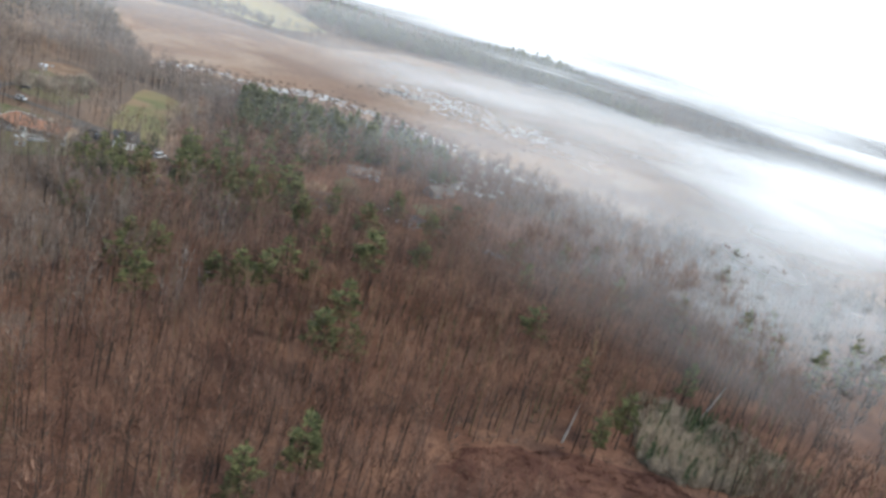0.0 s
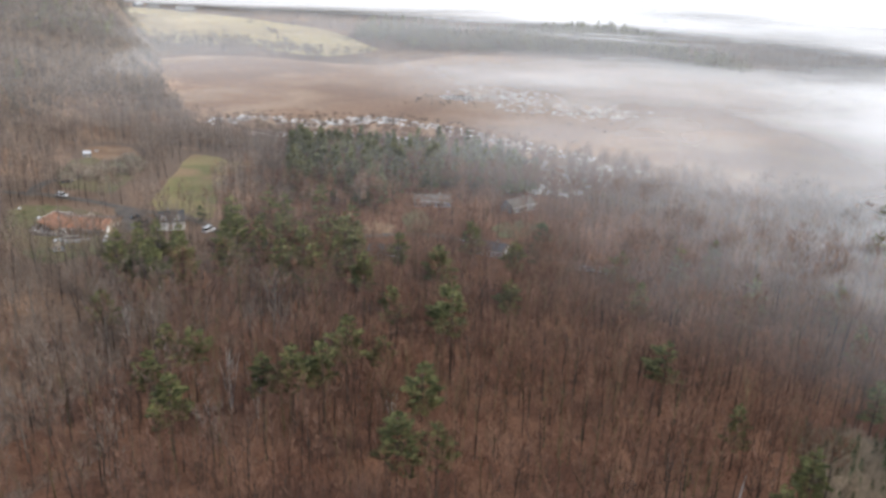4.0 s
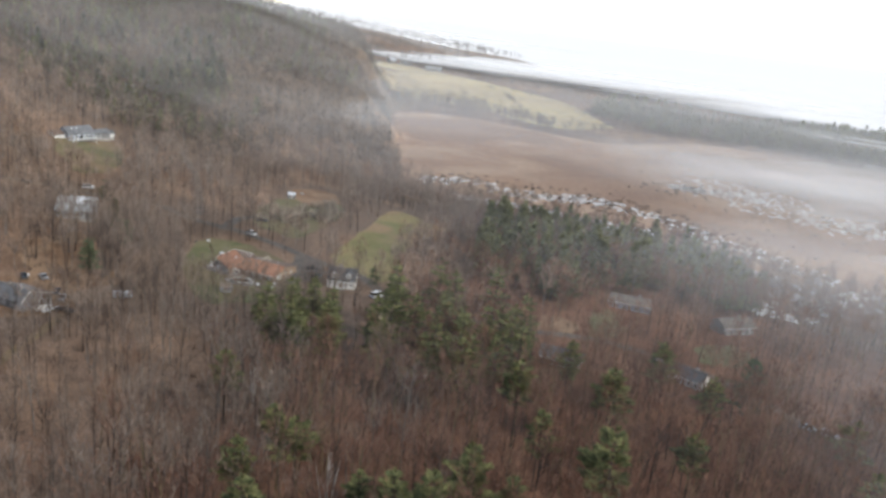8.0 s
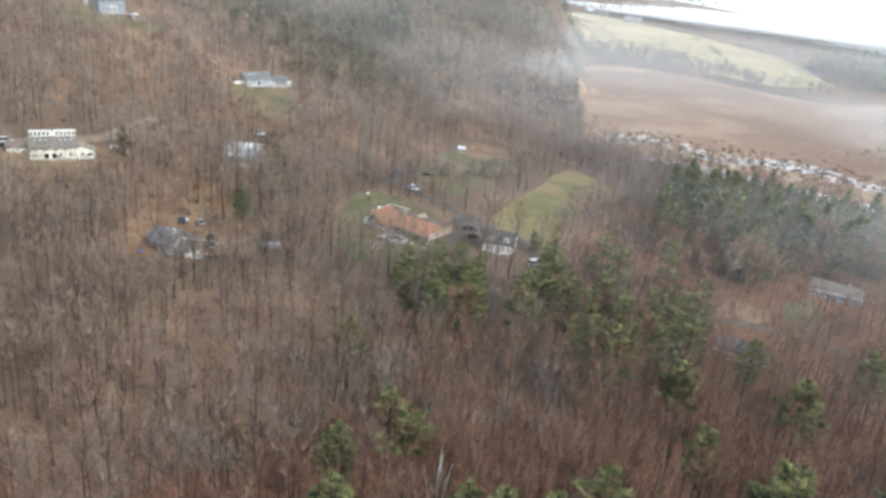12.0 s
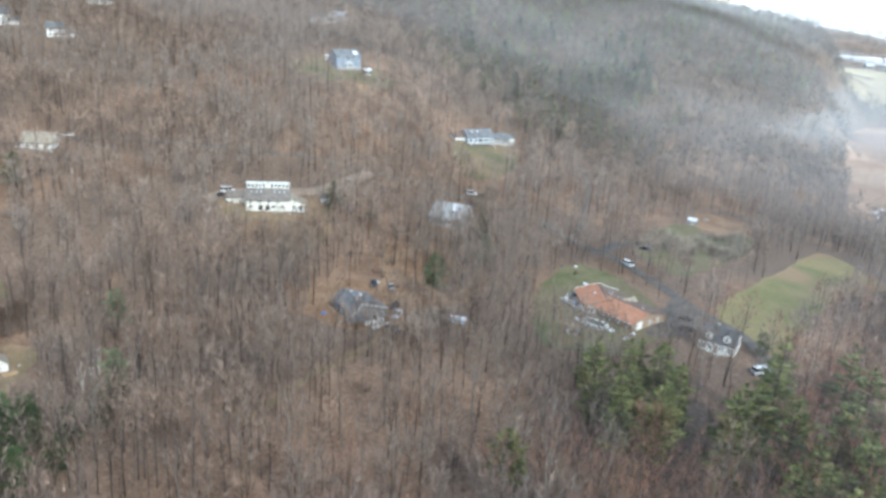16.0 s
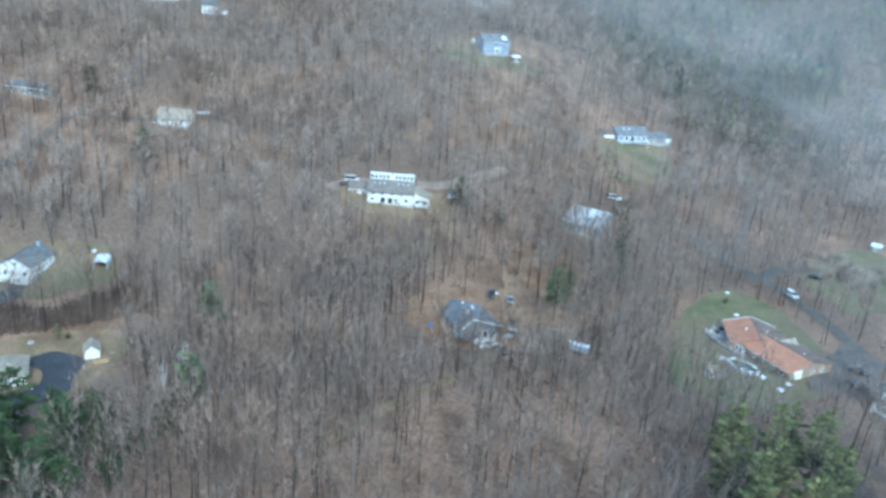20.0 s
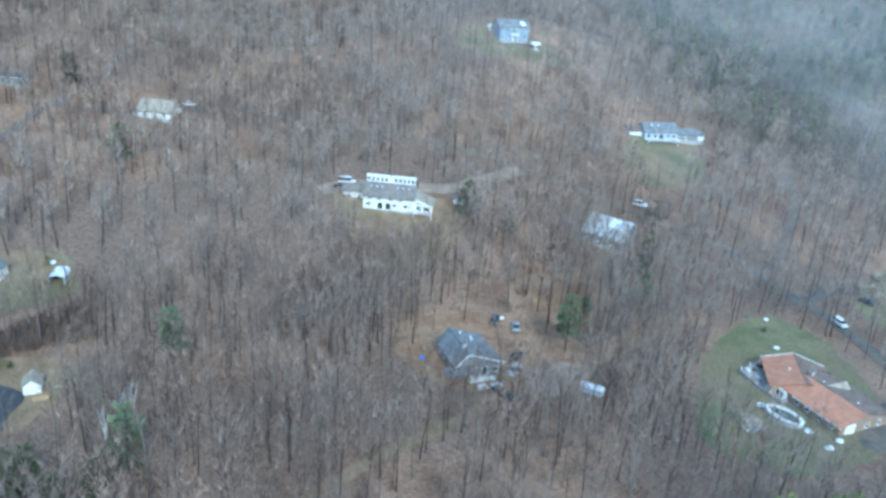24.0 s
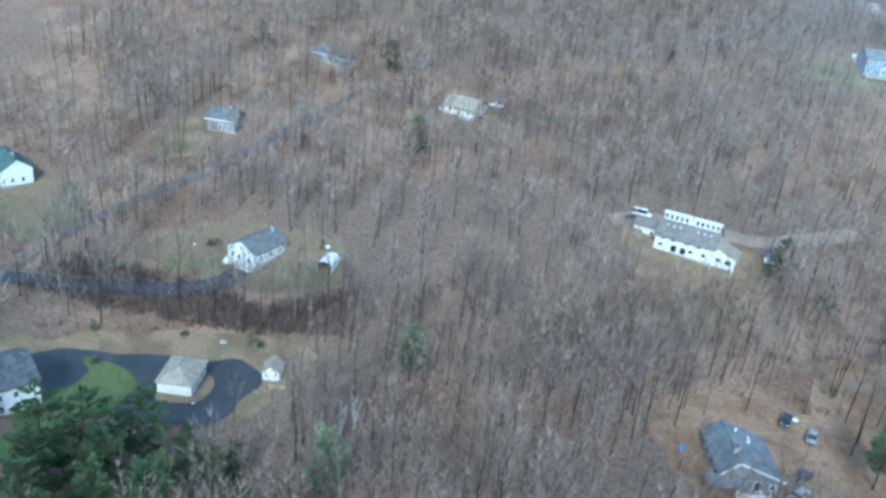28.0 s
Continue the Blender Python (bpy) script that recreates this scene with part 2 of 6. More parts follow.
# ---------------------------------------------------------------- helpers of the place
def part(name, data, material, parent, label=""):
    """Links a bmesh or mesh as one mesh object under a thing or a part."""
    if isinstance(data, bmesh.types.BMesh):
        me = bpy.data.meshes.new(name)
        data.to_mesh(me)
        data.free()
    else:
        me = data
    if material and not me.materials:
        me.materials.append(material)
    ob = new(name, me)
    if parent:
        ob.parent = parent
    return tagged(ob, label)


def boxes(*spans, bevel=0.0):
    """A bmesh of boxes, each x0, x1, y0, y1, z0, z1."""
    bm = bmesh.new()
    for x0, x1, y0, y1, z0, z1 in spans:
        m = Matrix.LocRotScale(((x0 + x1) / 2, (y0 + y1) / 2, (z0 + z1) / 2), None, (x1 - x0, y1 - y0, z1 - z0))
        bmesh.ops.create_cube(bm, size=1, matrix=m)
    if bevel:
        bmesh.ops.bevel(bm, geom=bm.edges[:], offset=bevel, segments=1, affect="EDGES")
    return bm


def extruded(outline, z0, z1):
    """A bmesh of an outline of x, y pairs raised from z0 to z1."""
    bm = bmesh.new()
    f = bm.faces.new([bm.verts.new((x, y, z0)) for x, y in outline])
    top = bmesh.ops.extrude_face_region(bm, geom=[f])
    bmesh.ops.translate(bm, vec=(0, 0, z1 - z0), verts=[v for v in top["geom"] if isinstance(v, bmesh.types.BMVert)])
    bmesh.ops.recalc_face_normals(bm, faces=bm.faces)
    return bm


def mesh_of(name, verts, faces, material=None, smooth=False):
    """A mesh from numpy arrays: verts n x 3, faces m x 3 or m x 4."""
    verts, faces = np.asarray(verts, np.float32), np.asarray(faces, np.int32)
    me = bpy.data.meshes.new(name)
    k = faces.shape[1]
    me.vertices.add(len(verts))
    me.vertices.foreach_set("co", verts.ravel())
    me.loops.add(faces.size)
    me.loops.foreach_set("vertex_index", faces.ravel())
    me.polygons.add(len(faces))
    me.polygons.foreach_set("loop_start", np.arange(0, faces.size, k, dtype=np.int32))
    me.polygons.foreach_set("loop_total", np.full(len(faces), k, np.int32))
    me.update(calc_edges=True)
    if smooth:
        me.polygons.foreach_set("use_smooth", np.ones(len(faces), bool))
    if material:
        me.materials.append(material)
    return me


def sstep(a, b, v):
    t = np.clip((v - a) / (b - a), 0, 1)
    return t * t * (3 - 2 * t)


def mound(x, y, cx, cy, rx, ry, h):
    return h * np.exp(-(((x - cx) / rx) ** 2) - ((y - cy) / ry) ** 2)


def upland(x, y):
    """Height of the wooded land, as if it went on over the marsh."""
    x, y = np.asarray(x, float), np.asarray(y, float)
    foot = -241 - 0.17 * np.clip(250 - y, 0, 160)
    west = 0.25 * 18 * np.logaddexp(0, (foot - x) / 18)
    west = 95 * np.tanh(west / 95)
    land = 14 - 2.5 * sstep(330, 430, y) + west + mound(x, y, -392, 325, 60, 60, 13) + mound(x, y, 10, 170, 120, 90, 3)
    land = land + mound(x, y, -108, 278, 42, 36, 2) + mound(x, y, -222, 135, 50, 40, -6)
    return land + 0.4 * np.sin(x / 17 + 1.3 * np.sin(y / 23)) * np.cos(y / 19)


def terrain(x, y):
    """Height of the ground."""
    x, y = np.asarray(x, float), np.asarray(y, float)
    land = upland(x, y)
    south = sstep(45, -35, y - (455 - 0.25 * (x + 180)))
    spur = sstep(-218, -275, x + 9 * np.sin(y / 29) + 6 * np.sin(y / 12.5) + 0.57 * np.clip(y - 531, -40, 900)) * sstep(1150, 880, y)
    k = np.maximum(south, spur)
    far = 14 * sstep(930, 1250, y - 0.55 * (x + 300))
    far = far + mound(x, y, -1000, 1500, 380, 260, 46) + mound(x, y, 50, 1090, 90, 40, 15) + mound(x, y, -170, 1100, 60, 40, 8)
    return land * k + far * (1 - k)


def height(x, y):
    return float(terrain(x, y))


def inside(x, y, outline):
    """Which of the points lie in an outline."""
    x, y = np.asarray(x, float), np.asarray(y, float)
    hit = np.zeros(x.shape, bool)
    px, py = outline[-1]
    for qx, qy in outline:
        cross = (qy > y) != (py > y)
        with np.errstate(divide="ignore", invalid="ignore"):
            hit ^= cross & (x < (px - qx) * (y - qy) / (py - qy if py != qy else 1e-9) + qx)
        px, py = qx, qy
    return hit


def near_line(x, y, line, width):
    """Which of the points lie within a width of a line."""
    x, y = np.asarray(x, float), np.asarray(y, float)
    hit = np.zeros(x.shape, bool)
    for (ax, ay), (bx, by) in zip(line, line[1:]):
        t = np.clip(((x - ax) * (bx - ax) + (y - ay) * (by - ay)) / ((bx - ax) ** 2 + (by - ay) ** 2), 0, 1)
        hit |= np.hypot(x - ax - t * (bx - ax), y - ay - t * (by - ay)) < width
    return hit


def rounded(outline, times=2):
    """An outline with its corners cut off, twice over."""
    for _ in range(times):
        out = []
        for (ax, ay), (bx, by) in zip(outline, outline[1:] + outline[:1]):
            out += [(0.75 * ax + 0.25 * bx, 0.75 * ay + 0.25 * by), (0.25 * ax + 0.75 * bx, 0.25 * ay + 0.75 * by)]
        outline = out
    return outline


def draped(name, outline, material, lift, step=2.5, kind="structure", label="", category="ground", ragged=3.0):
    """A patch of ground cover that follows the land, cut along its rounded outline."""
    bm = bmesh.new()
    outline = [(x + ragged * noise.noise((x / 7, y / 7, 1.0)), y + ragged * noise.noise((x / 7, y / 7, 9.0))) for x, y in rounded(outline, 3)]
    f = bm.faces.new([bm.verts.new((x, y, 0)) for x, y in outline])
    xs, ys = [p[0] for p in outline], [p[1] for p in outline]
    for n in range(int(min(xs) // step) + 1, int(max(xs) // step) + 1):
        bmesh.ops.bisect_plane(bm, geom=bm.verts[:] + bm.edges[:] + bm.faces[:], plane_co=(n * step, 0, 0), plane_no=(1, 0, 0))
    for n in range(int(min(ys) // step) + 1, int(max(ys) // step) + 1):
        bmesh.ops.bisect_plane(bm, geom=bm.verts[:] + bm.edges[:] + bm.faces[:], plane_co=(0, n * step, 0), plane_no=(0, 1, 0))
    for v in bm.verts:
        v.co.z = height(v.co.x, v.co.y) + lift
    bm.normal_update()
    if sum(f.normal.z for f in bm.faces) < 0:
        bmesh.ops.reverse_faces(bm, faces=bm.faces[:])
    return tagged(part(name, bm, material, None), label, category, kind=kind)


def strip(name, line, width, material, lift, label, category="road", step=3.0):
    """A road along a line of x, y pairs, laid on the land."""
    pts = [Vector((*p, 0)) for p in line]
    fine = []
    for i in range(len(pts) - 1):
        p0, p1, p2, p3 = pts[max(i - 1, 0)], pts[i], pts[i + 1], pts[min(i + 2, len(pts) - 1)]
        n = max(2, int((p2 - p1).length / step))
        for j in range(n):
            t = j / n
            fine.append(0.5 * ((2 * p1) + (p2 - p0) * t + (2 * p0 - 5 * p1 + 4 * p2 - p3) * t * t + (3 * p1 - p0 - 3 * p2 + p3) * t**3))
    fine.append(pts[-1])
    verts, faces = [], []
    for i, p in enumerate(fine):
        d = (fine[min(i + 1, len(fine) - 1)] - fine[max(i - 1, 0)]).normalized()
        side = Vector((-d.y, d.x, 0))
        for k in range(5):
            q = p + side * width * (k / 4 - 0.5)
            verts.append((q.x, q.y, height(q.x, q.y) + lift + 0.05 * (1 - (k / 2 - 1) ** 2)))
        if i:
            b = 5 * i
            faces += [(b - 5 + k, b + k, b + k + 1, b - 4 + k) for k in range(4)]
    return tagged(part(name, mesh_of(name, verts, [f[::-1] for f in faces], material), None, None), label, category, kind="structure")


# ---------------------------------------------------------------- the land
def graded(lo, hi, fine_lo, fine_hi, step, growth=1.12):
    """Grid lines: even within the fine stretch, ever wider outside it."""
    mid = list(np.arange(fine_lo, fine_hi + step, step))
    v, s = mid[-1], step
    while v < hi:
        s *= growth
        v += s
        mid.append(v)
    v, s, out = mid[0], step, []
    while v > lo:
        s *= growth
        v -= s
        out.append(v)
    return np.array(out[::-1] + mid)


gx, gy = graded(-4200, 4200, -560, 160, 5.0), graded(-1500, 4600, 40, 620, 5.0)
GX, GY = np.meshgrid(gx, gy)
nx, ny = len(gx), len(gy)
idx = np.arange(nx * ny).reshape(ny, nx)
quads = np.stack([idx[:-1, :-1], idx[:-1, 1:], idx[1:, 1:], idx[1:, :-1]], -1).reshape(-1, 4)
ground = part("ground", mesh_of("ground", np.stack([GX, GY, terrain(GX, GY)], -1).reshape(-1, 3), quads, LITTER, True), None, None)
tagged(ground, "wooded valley floor and hillside covered in brown leaf litter", "ground", kind="structure")
# the floor of the evergreen hill and of the red maple woods
hill = sstep(-265, -335, GX + 30 * np.sin(GY / 37) + 0.25 * np.clip(GY - 530, 0, 900)) * sstep(350, 420, GY + 30 * np.sin(GX / 41))
hill = np.maximum(hill, sstep(-370, -470, GX + 40 * np.sin(GY / 45))) * sstep(1160, 1130, GY)
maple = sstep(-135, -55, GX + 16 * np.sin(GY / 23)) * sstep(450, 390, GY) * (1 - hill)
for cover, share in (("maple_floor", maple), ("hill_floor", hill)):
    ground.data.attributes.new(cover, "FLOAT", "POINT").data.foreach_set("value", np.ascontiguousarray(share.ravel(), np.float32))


marsh_edge = [(-226, 534), (-250, 573), (-296, 652), (-356, 756), (-390, 830), (-375, 880), (-300, 890), (-215, 866), (-160, 868), (-130, 940), (-80, 1000), (40, 985), (110, 960),
              (180, 880), (240, 825), (340, 790), (620, 700), (560, 520), (300, 420), (120, 455), (40, 490), (-10, 505), (-56, 525), (-148, 522), (-205, 522)]
draped("marsh", marsh_edge, MARSH, 0.25, 20.0, label="flat rust-brown winter marsh of matted reeds", category="marsh")
hayfield = [(-640, 1170), (-593, 1222), (-492, 1190), (-406, 1156), (-348, 1133), (-279, 1112), (-206, 1017), (-190, 1000), (-231, 907), (-283, 929), (-349, 974), (-414, 942), (-480, 960), (-560, 1040)]
draped("field", hayfield, FIELD, 0.6, 25.0, label="pale yellow mown hay field beyond the marsh", category="field")

lawn_long = [(-157, 335), (-168, 388), (-182, 432), (-172, 436), (-158, 424), (-140, 419), (-143, 396), (-141, 366), (-131, 345), (-124, 324), (-134, 323), (-146, 328)]
yard_orange = [(-161, 268), (-180, 282), (-199, 304), (-206, 322), (-194, 328), (-180, 325), (-163, 320), (-144, 300), (-143, 282), (-150, 274)]
yard_stone = [(-206, 352), (-222, 381), (-222, 404), (-221, 420), (-199, 419), (-187, 394), (-178, 358), (-178, 348), (-193, 347)]
yard_blue = [(-303, 338), (-314, 345), (-307, 379), (-286, 363), (-277, 338), (-284, 331)]
yard_white = [(-257, 100), (-266, 108), (-275, 125), (-274, 147), (-264, 155), (-252, 153), (-247, 134), (-249, 118)]
yard_lot = [(-208, 88), (-216, 95), (-221, 105), (-229.5, 121), (-233, 134), (-232, 148), (-225, 156), (-212, 154), (-205, 149), (-200, 143), (-201, 128), (-203, 112), (-199, 94)]
yard_hill = [(-380, 291), (-399, 310), (-378, 335), (-364, 352), (-354, 328), (-366, 305)]
yard_cream = [(-278, 226), (-289, 230), (-276, 260), (-265, 259), (-257, 242), (-268, 230)]
yard_grey = [(-220, 226), (-224, 240), (-218, 256), (-205, 266), (-194, 262), (-188, 248), (-186, 226), (-206, 220)]
yard_far = [(-312, 82), (-326, 92), (-326, 104), (-310, 110), (-298, 92)]
yard_left = [(-272, 56), (-286, 62), (-284, 78), (-264, 90), (-250, 80), (-256, 70)]
yard_south = [(-55, 348), (-50, 362), (-38, 336), (-48, 320)]
bank_south = [(-76, 324), (-70, 334), (-57, 338), (-53, 322), (-64, 311)]
yard_pond = [(-21, 336), (-9, 354), (2, 343), (-10, 322)]
earth_bank = [(-203, 398), (-222, 404), (-232, 424), (-214, 436), (-200, 420)]
red_clearing = [(8, 152), (26, 162), (44, 165), (58, 165), (70, 161), (76, 150), (66, 134), (36, 126), (8, 132)]
pale_bank = [(58, 203), (70, 206), (84, 201), (98, 191), (108, 183), (100, 173), (84, 168), (66, 164), (56, 168), (58, 184)]
draped("bank", pale_bank, BANK, 0.12, label="pale sandy bank dotted with dark shrubs", category="ground")
draped("lawn", lawn_long, LAWN, 0.12, label="green mown lawn strip running down to trees", category="lawn")
draped("lawn", yard_orange, FRONTLAWN, 0.12, label="worn green lawn round the orange roofed house", category="lawn")
draped("lawn", yard_stone, FRONTLAWN, 0.12, label="patchy green lawn with bare bushes", category="lawn")
draped("lawn", yard_blue, YARDGRASS, 0.12, label="olive sloping lawn below the blue house", category="lawn")
draped("lawn", yard_white, YARDGRASS, 0.12, label="faded lawn beside the white house", category="lawn")
draped("lawn", yard_lot, DRYGRASS, 0.12, label="tan dry grass round the asphalt yard", category="lawn")
draped("lawn", yard_hill, YARDGRASS, 0.12, label="faded green lawn on the hill", category="lawn")
draped("lawn", [(-284, 224), (-293, 232), (-282, 258), (-268, 264), (-252, 252), (-240, 236), (-250, 226), (-268, 224)], DRYGRASS, 0.12, label="tan worn grass round the cream house", category="lawn")
draped("yard", yard_grey, EARTH, 0.12, label="orange-brown bare yard behind the grey house", category="yard")
draped("lawn", yard_far, DRYGRASS, 0.12, label="pale straw-coloured lawn among trees", category="lawn")
draped("lawn", yard_left, YARDGRASS, 0.12, label="dull green lawn by the road", category="lawn")
draped("lawn", yard_south, FRONTLAWN, 0.12, label="small green lawn between trees", category="lawn")
draped("lawn", yard_pond, FRONTLAWN, 0.12, label="small green lawn near the water", category="lawn")
draped("earth_patch", [(-366, 318), (-360, 326), (-352, 334), (-346, 328), (-352, 318), (-360, 312)], EARTH, 0.2, label="bare orange earth below the hill house", category="ground")
draped("earth_patch", [(-238, 262), (-240, 282), (-234, 294), (-220, 284), (-210, 274), (-204, 262), (-214, 255), (-226, 258)], EARTH, 0.15, label="bare orange-brown ground among the trees", category="ground")
draped("earth_patch", bank_south, EARTH, 0.15, label="bare reddish earth above the drive", category="ground")
draped("earth_bank", earth_bank, EARTH, 0.2, label="bare orange-brown earth bank", category="ground")
draped("clearing", red_clearing, BRACKEN, 0.1, label="rust-brown bracken clearing in the woods", category="ground")
strip("track", [(-184, 237), (-180, 228), (-176.5, 220), (-172, 207), (-165, 195), (-160, 186)], 2.8, DRYGRASS, 0.14, "pale tan track through the woods", "track")

road_main = [(-212, 58), (-224, 74), (-236, 81), (-250, 83), (-273, 92), (-298, 110), (-321, 124), (-336, 134), (-353, 144), (-372, 160), (-420, 176)]
road_upper = [(-353, 144), (-350, 156), (-346, 168), (-345, 190), (-343, 207), (-335, 222), (-324, 246), (-311, 269), (-297, 290), (-284, 304), (-266, 319), (-249, 334), (-238, 340)]
road_lower = [(-240, 338.5), (-228, 337), (-216, 337), (-203, 338.5), (-190, 337), (-178, 335), (-165, 331), (-151, 327.5), (-139, 325.5), (-127, 319), (-116, 308)]
drive_white = [(-236, 82), (-238, 94), (-241, 106), (-245, 119), (-251, 128), (-256, 129)]
drive_cream = [(-294, 292), (-288, 276), (-284, 262), (-287, 246), (-290, 232), (-288, 222)]
drive_south = [(-90, 310), (-68, 315), (-54, 321), (-40, 324), (-21, 321), (-6, 316), (20, 300)]
strip("road", road_main, 3.6, LANE, 0.2, "narrow leaf-strewn asphalt road through bare woods")
strip("road", road_upper, 2.6, LANE, 0.22, "narrow leaf-strewn asphalt lane through bare woods")
strip("road", road_lower, 4.2, WORN, 0.25, "worn grey asphalt lane past the ranch house")
strip("driveway", drive_white, 5.2, ASPHALT, 0.24, "asphalt driveway to the white house")
strip("driveway", drive_cream, 5.5, GRAVEL, 0.21, "leaf-strewn gravel driveway behind the cream house")
strip("track", [(-190, 253), (-195, 266), (-199, 276), (-203, 286), (-206, 296), (-207, 306)], 6.5, EARTH, 0.2, "orange-brown earth track through the trees", "track")
drive_north = [(-222, 336), (-229, 348), (-243, 364), (-257, 379), (-270, 391), (-286, 402)]
drive_stone = [(-206, 335), (-210, 345), (-212, 354), (-209, 364), (-203, 371)]
strip("driveway", drive_north, 3.4, LANE, 0.23, "leaf-strewn lane climbing into the woods")
strip("driveway", drive_stone, 5.0, WORN, 0.27, "worn asphalt drive through the bushy lawn")
strip("driveway", drive_south, 4.2, LANE, 0.2, "grey lane between houses below the pines")
lot = [(-204, 92), (-211, 100), (-217, 110), (-221, 121), (-222.5, 132), (-221, 143), (-213, 144.5), (-202.5, 142.5), (-198.5, 136), (-198.5, 128), (-200, 118), (-202, 108), (-195, 104), (-196, 94)]
draped("driveway", lot, ASPHALT, 0.24, label="dark blue-black asphalt yard round the garage", category="driveway")
draped("lawn", [(-215, 111), (-215.5, 117), (-208, 123.5), (-201, 122), (-193, 117.5), (-184, 114), (-176, 112), (-180, 107), (-190, 109), (-196, 109.5), (-204, 110.5), (-210, 113.5), (-212, 110)], LUSH, 0.34, label="lush green grass island in the asphalt", category="lawn")
draped("lawn", [(-218, 126.5), (-218, 135), (-207, 136), (-204.5, 131), (-206, 126.5)], DRYGRASS, 0.32, label="tan grass edging round the garage", category="lawn")
draped("driveway", [(-193, 246), (-195, 261), (-187, 262), (-180, 247), (-185, 241)], GRAVEL, 0.26, label="grey gravel parking place", category="driveway")
apron = [(-170, 331), (-150, 326), (-143, 310), (-147, 300), (-153, 303), (-158, 314)]
draped("driveway", apron, WORN, 0.26, label="worn asphalt apron beside the house", category="driveway")


# ---------------------------------------------------------------- mist
def mist_material(name, alpha, scale, lo, hi, stretch=(1, 1), seep=0.06, edge=0.6):
    """White drifting mist: thin where the noise is low, gone at the rim of its sheet."""
    m = bpy.data.materials.new(name)
    m.use_nodes = True
    nt = m.node_tree
    nt.nodes.remove(nt.nodes["Principled BSDF"])
    pos = nt.nodes.new("ShaderNodeNewGeometry").outputs["Position"]
    mp = nt.nodes.new("ShaderNodeMapping")
    mp.inputs["Scale"].default_value = (stretch[0], stretch[1], 1.0)
    nt.links.new(pos, mp.inputs["Vector"])
    n = spread(nt, noise_node(nt, mp.outputs[0], scale, 4.0, 0.5), lo, hi)
    rim = nt.nodes.new("ShaderNodeTexGradient")
    rim.gradient_type = "SPHERICAL"
    level = nt.nodes.new("ShaderNodeMapping")
    level.inputs["Scale"].default_value = (1, 1, 0)
    nt.links.new(nt.nodes.new("ShaderNodeTexCoord").outputs["Object"], level.inputs["Vector"])
    nt.links.new(level.outputs[0], rim.inputs["Vector"])
    ragged = nt.nodes.new("ShaderNodeMath")     # an uneven rim
    ragged.operation = "MULTIPLY_ADD"
    nt.links.new(noise_node(nt, pos, 0.006, 3.0, 0.6), ragged.inputs[0])
    ragged.inputs[1].default_value = 0.9 * edge
    nt.links.new(rim.outputs["Fac"], ragged.inputs[2])
    shift = nt.nodes.new("ShaderNodeMath")
    shift.operation = "SUBTRACT"
    nt.links.new(ragged.outputs[0], shift.inputs[0])
    shift.inputs[1].default_value = 0.45 * edge
    soft = nt.nodes.new("ShaderNodeMath")
    soft.operation = "MULTIPLY"
    nt.links.new(spread(nt, shift.outputs[0], 0.0, edge), soft.inputs[0])
    nt.links.new(spread(nt, rim.outputs["Fac"], 0.0, 0.3 * edge), soft.inputs[1])
    fade = soft.outputs[0]
    a = nt.nodes.new("ShaderNodeMath")
    a.operation = "MULTIPLY"
    nt.links.new(n, a.inputs[0])
    nt.links.new(fade, a.inputs[1])
    a2 = nt.nodes.new("ShaderNodeMath")
    a2.operation = "MULTIPLY"
    nt.links.new(a.outputs[0], a2.inputs[0])
    a2.inputs[1].default_value = alpha
    clear = nt.nodes.new("ShaderNodeBsdfTransparent")
    body = nt.nodes.new("ShaderNodeBsdfDiffuse")
    body.inputs["Color"].default_value = (0.97, 0.955, 0.94, 1)
    thru = nt.nodes.new("ShaderNodeBsdfTranslucent")
    thru.inputs["Color"].default_value = (0.97, 0.955, 0.94, 1)
    both = nt.nodes.new("ShaderNodeMixShader")
    both.inputs[0].default_value = seep
    nt.links.new(body.outputs[0], both.inputs[1])
    nt.links.new(thru.outputs[0], both.inputs[2])
    mix = nt.nodes.new("ShaderNodeMixShader")
    nt.links.new(a2.outputs[0], mix.inputs[0])
    nt.links.new(clear.outputs[0], mix.inputs[1])
    nt.links.new(both.outputs[0], mix.inputs[2])
    nt.links.new(mix.outputs[0], nt.nodes["Material Output"].inputs["Surface"])
    return m


def mist(cx, cy, z, rx, ry, turn, alpha, scale, lo=0.35, hi=0.65, stretch=(1, 1), layers=1, gap=6.0, seep=0.06, edge=0.6):
    """A bank of mist: flat drifting layers over one another."""
    m = mist_material("mist", alpha, scale, lo, hi, stretch, seep, edge)
    ring = [(math.cos(a), math.sin(a)) for a in np.linspace(0, 2 * math.pi, 25)[:-1]]
    bank = new("mist_bank")
    bank.matrix_world = pose(cx, cy, z, 0, 0, turn)
    for k in range(layers):
        bm = bmesh.new()
        bm.faces.new([bm.verts.new((x, y, 0)) for x, y in ring])
        layer = part("mist_layer", bm, m, bank)
        layer.scale = (rx * (1 - 0.06 * k), ry * (1 - 0.06 * k), 1)
        layer.location = (0, 0, gap * k)
    return tagged(bank, "thin white mist drifting low over the valley", "mist", kind="stuff")


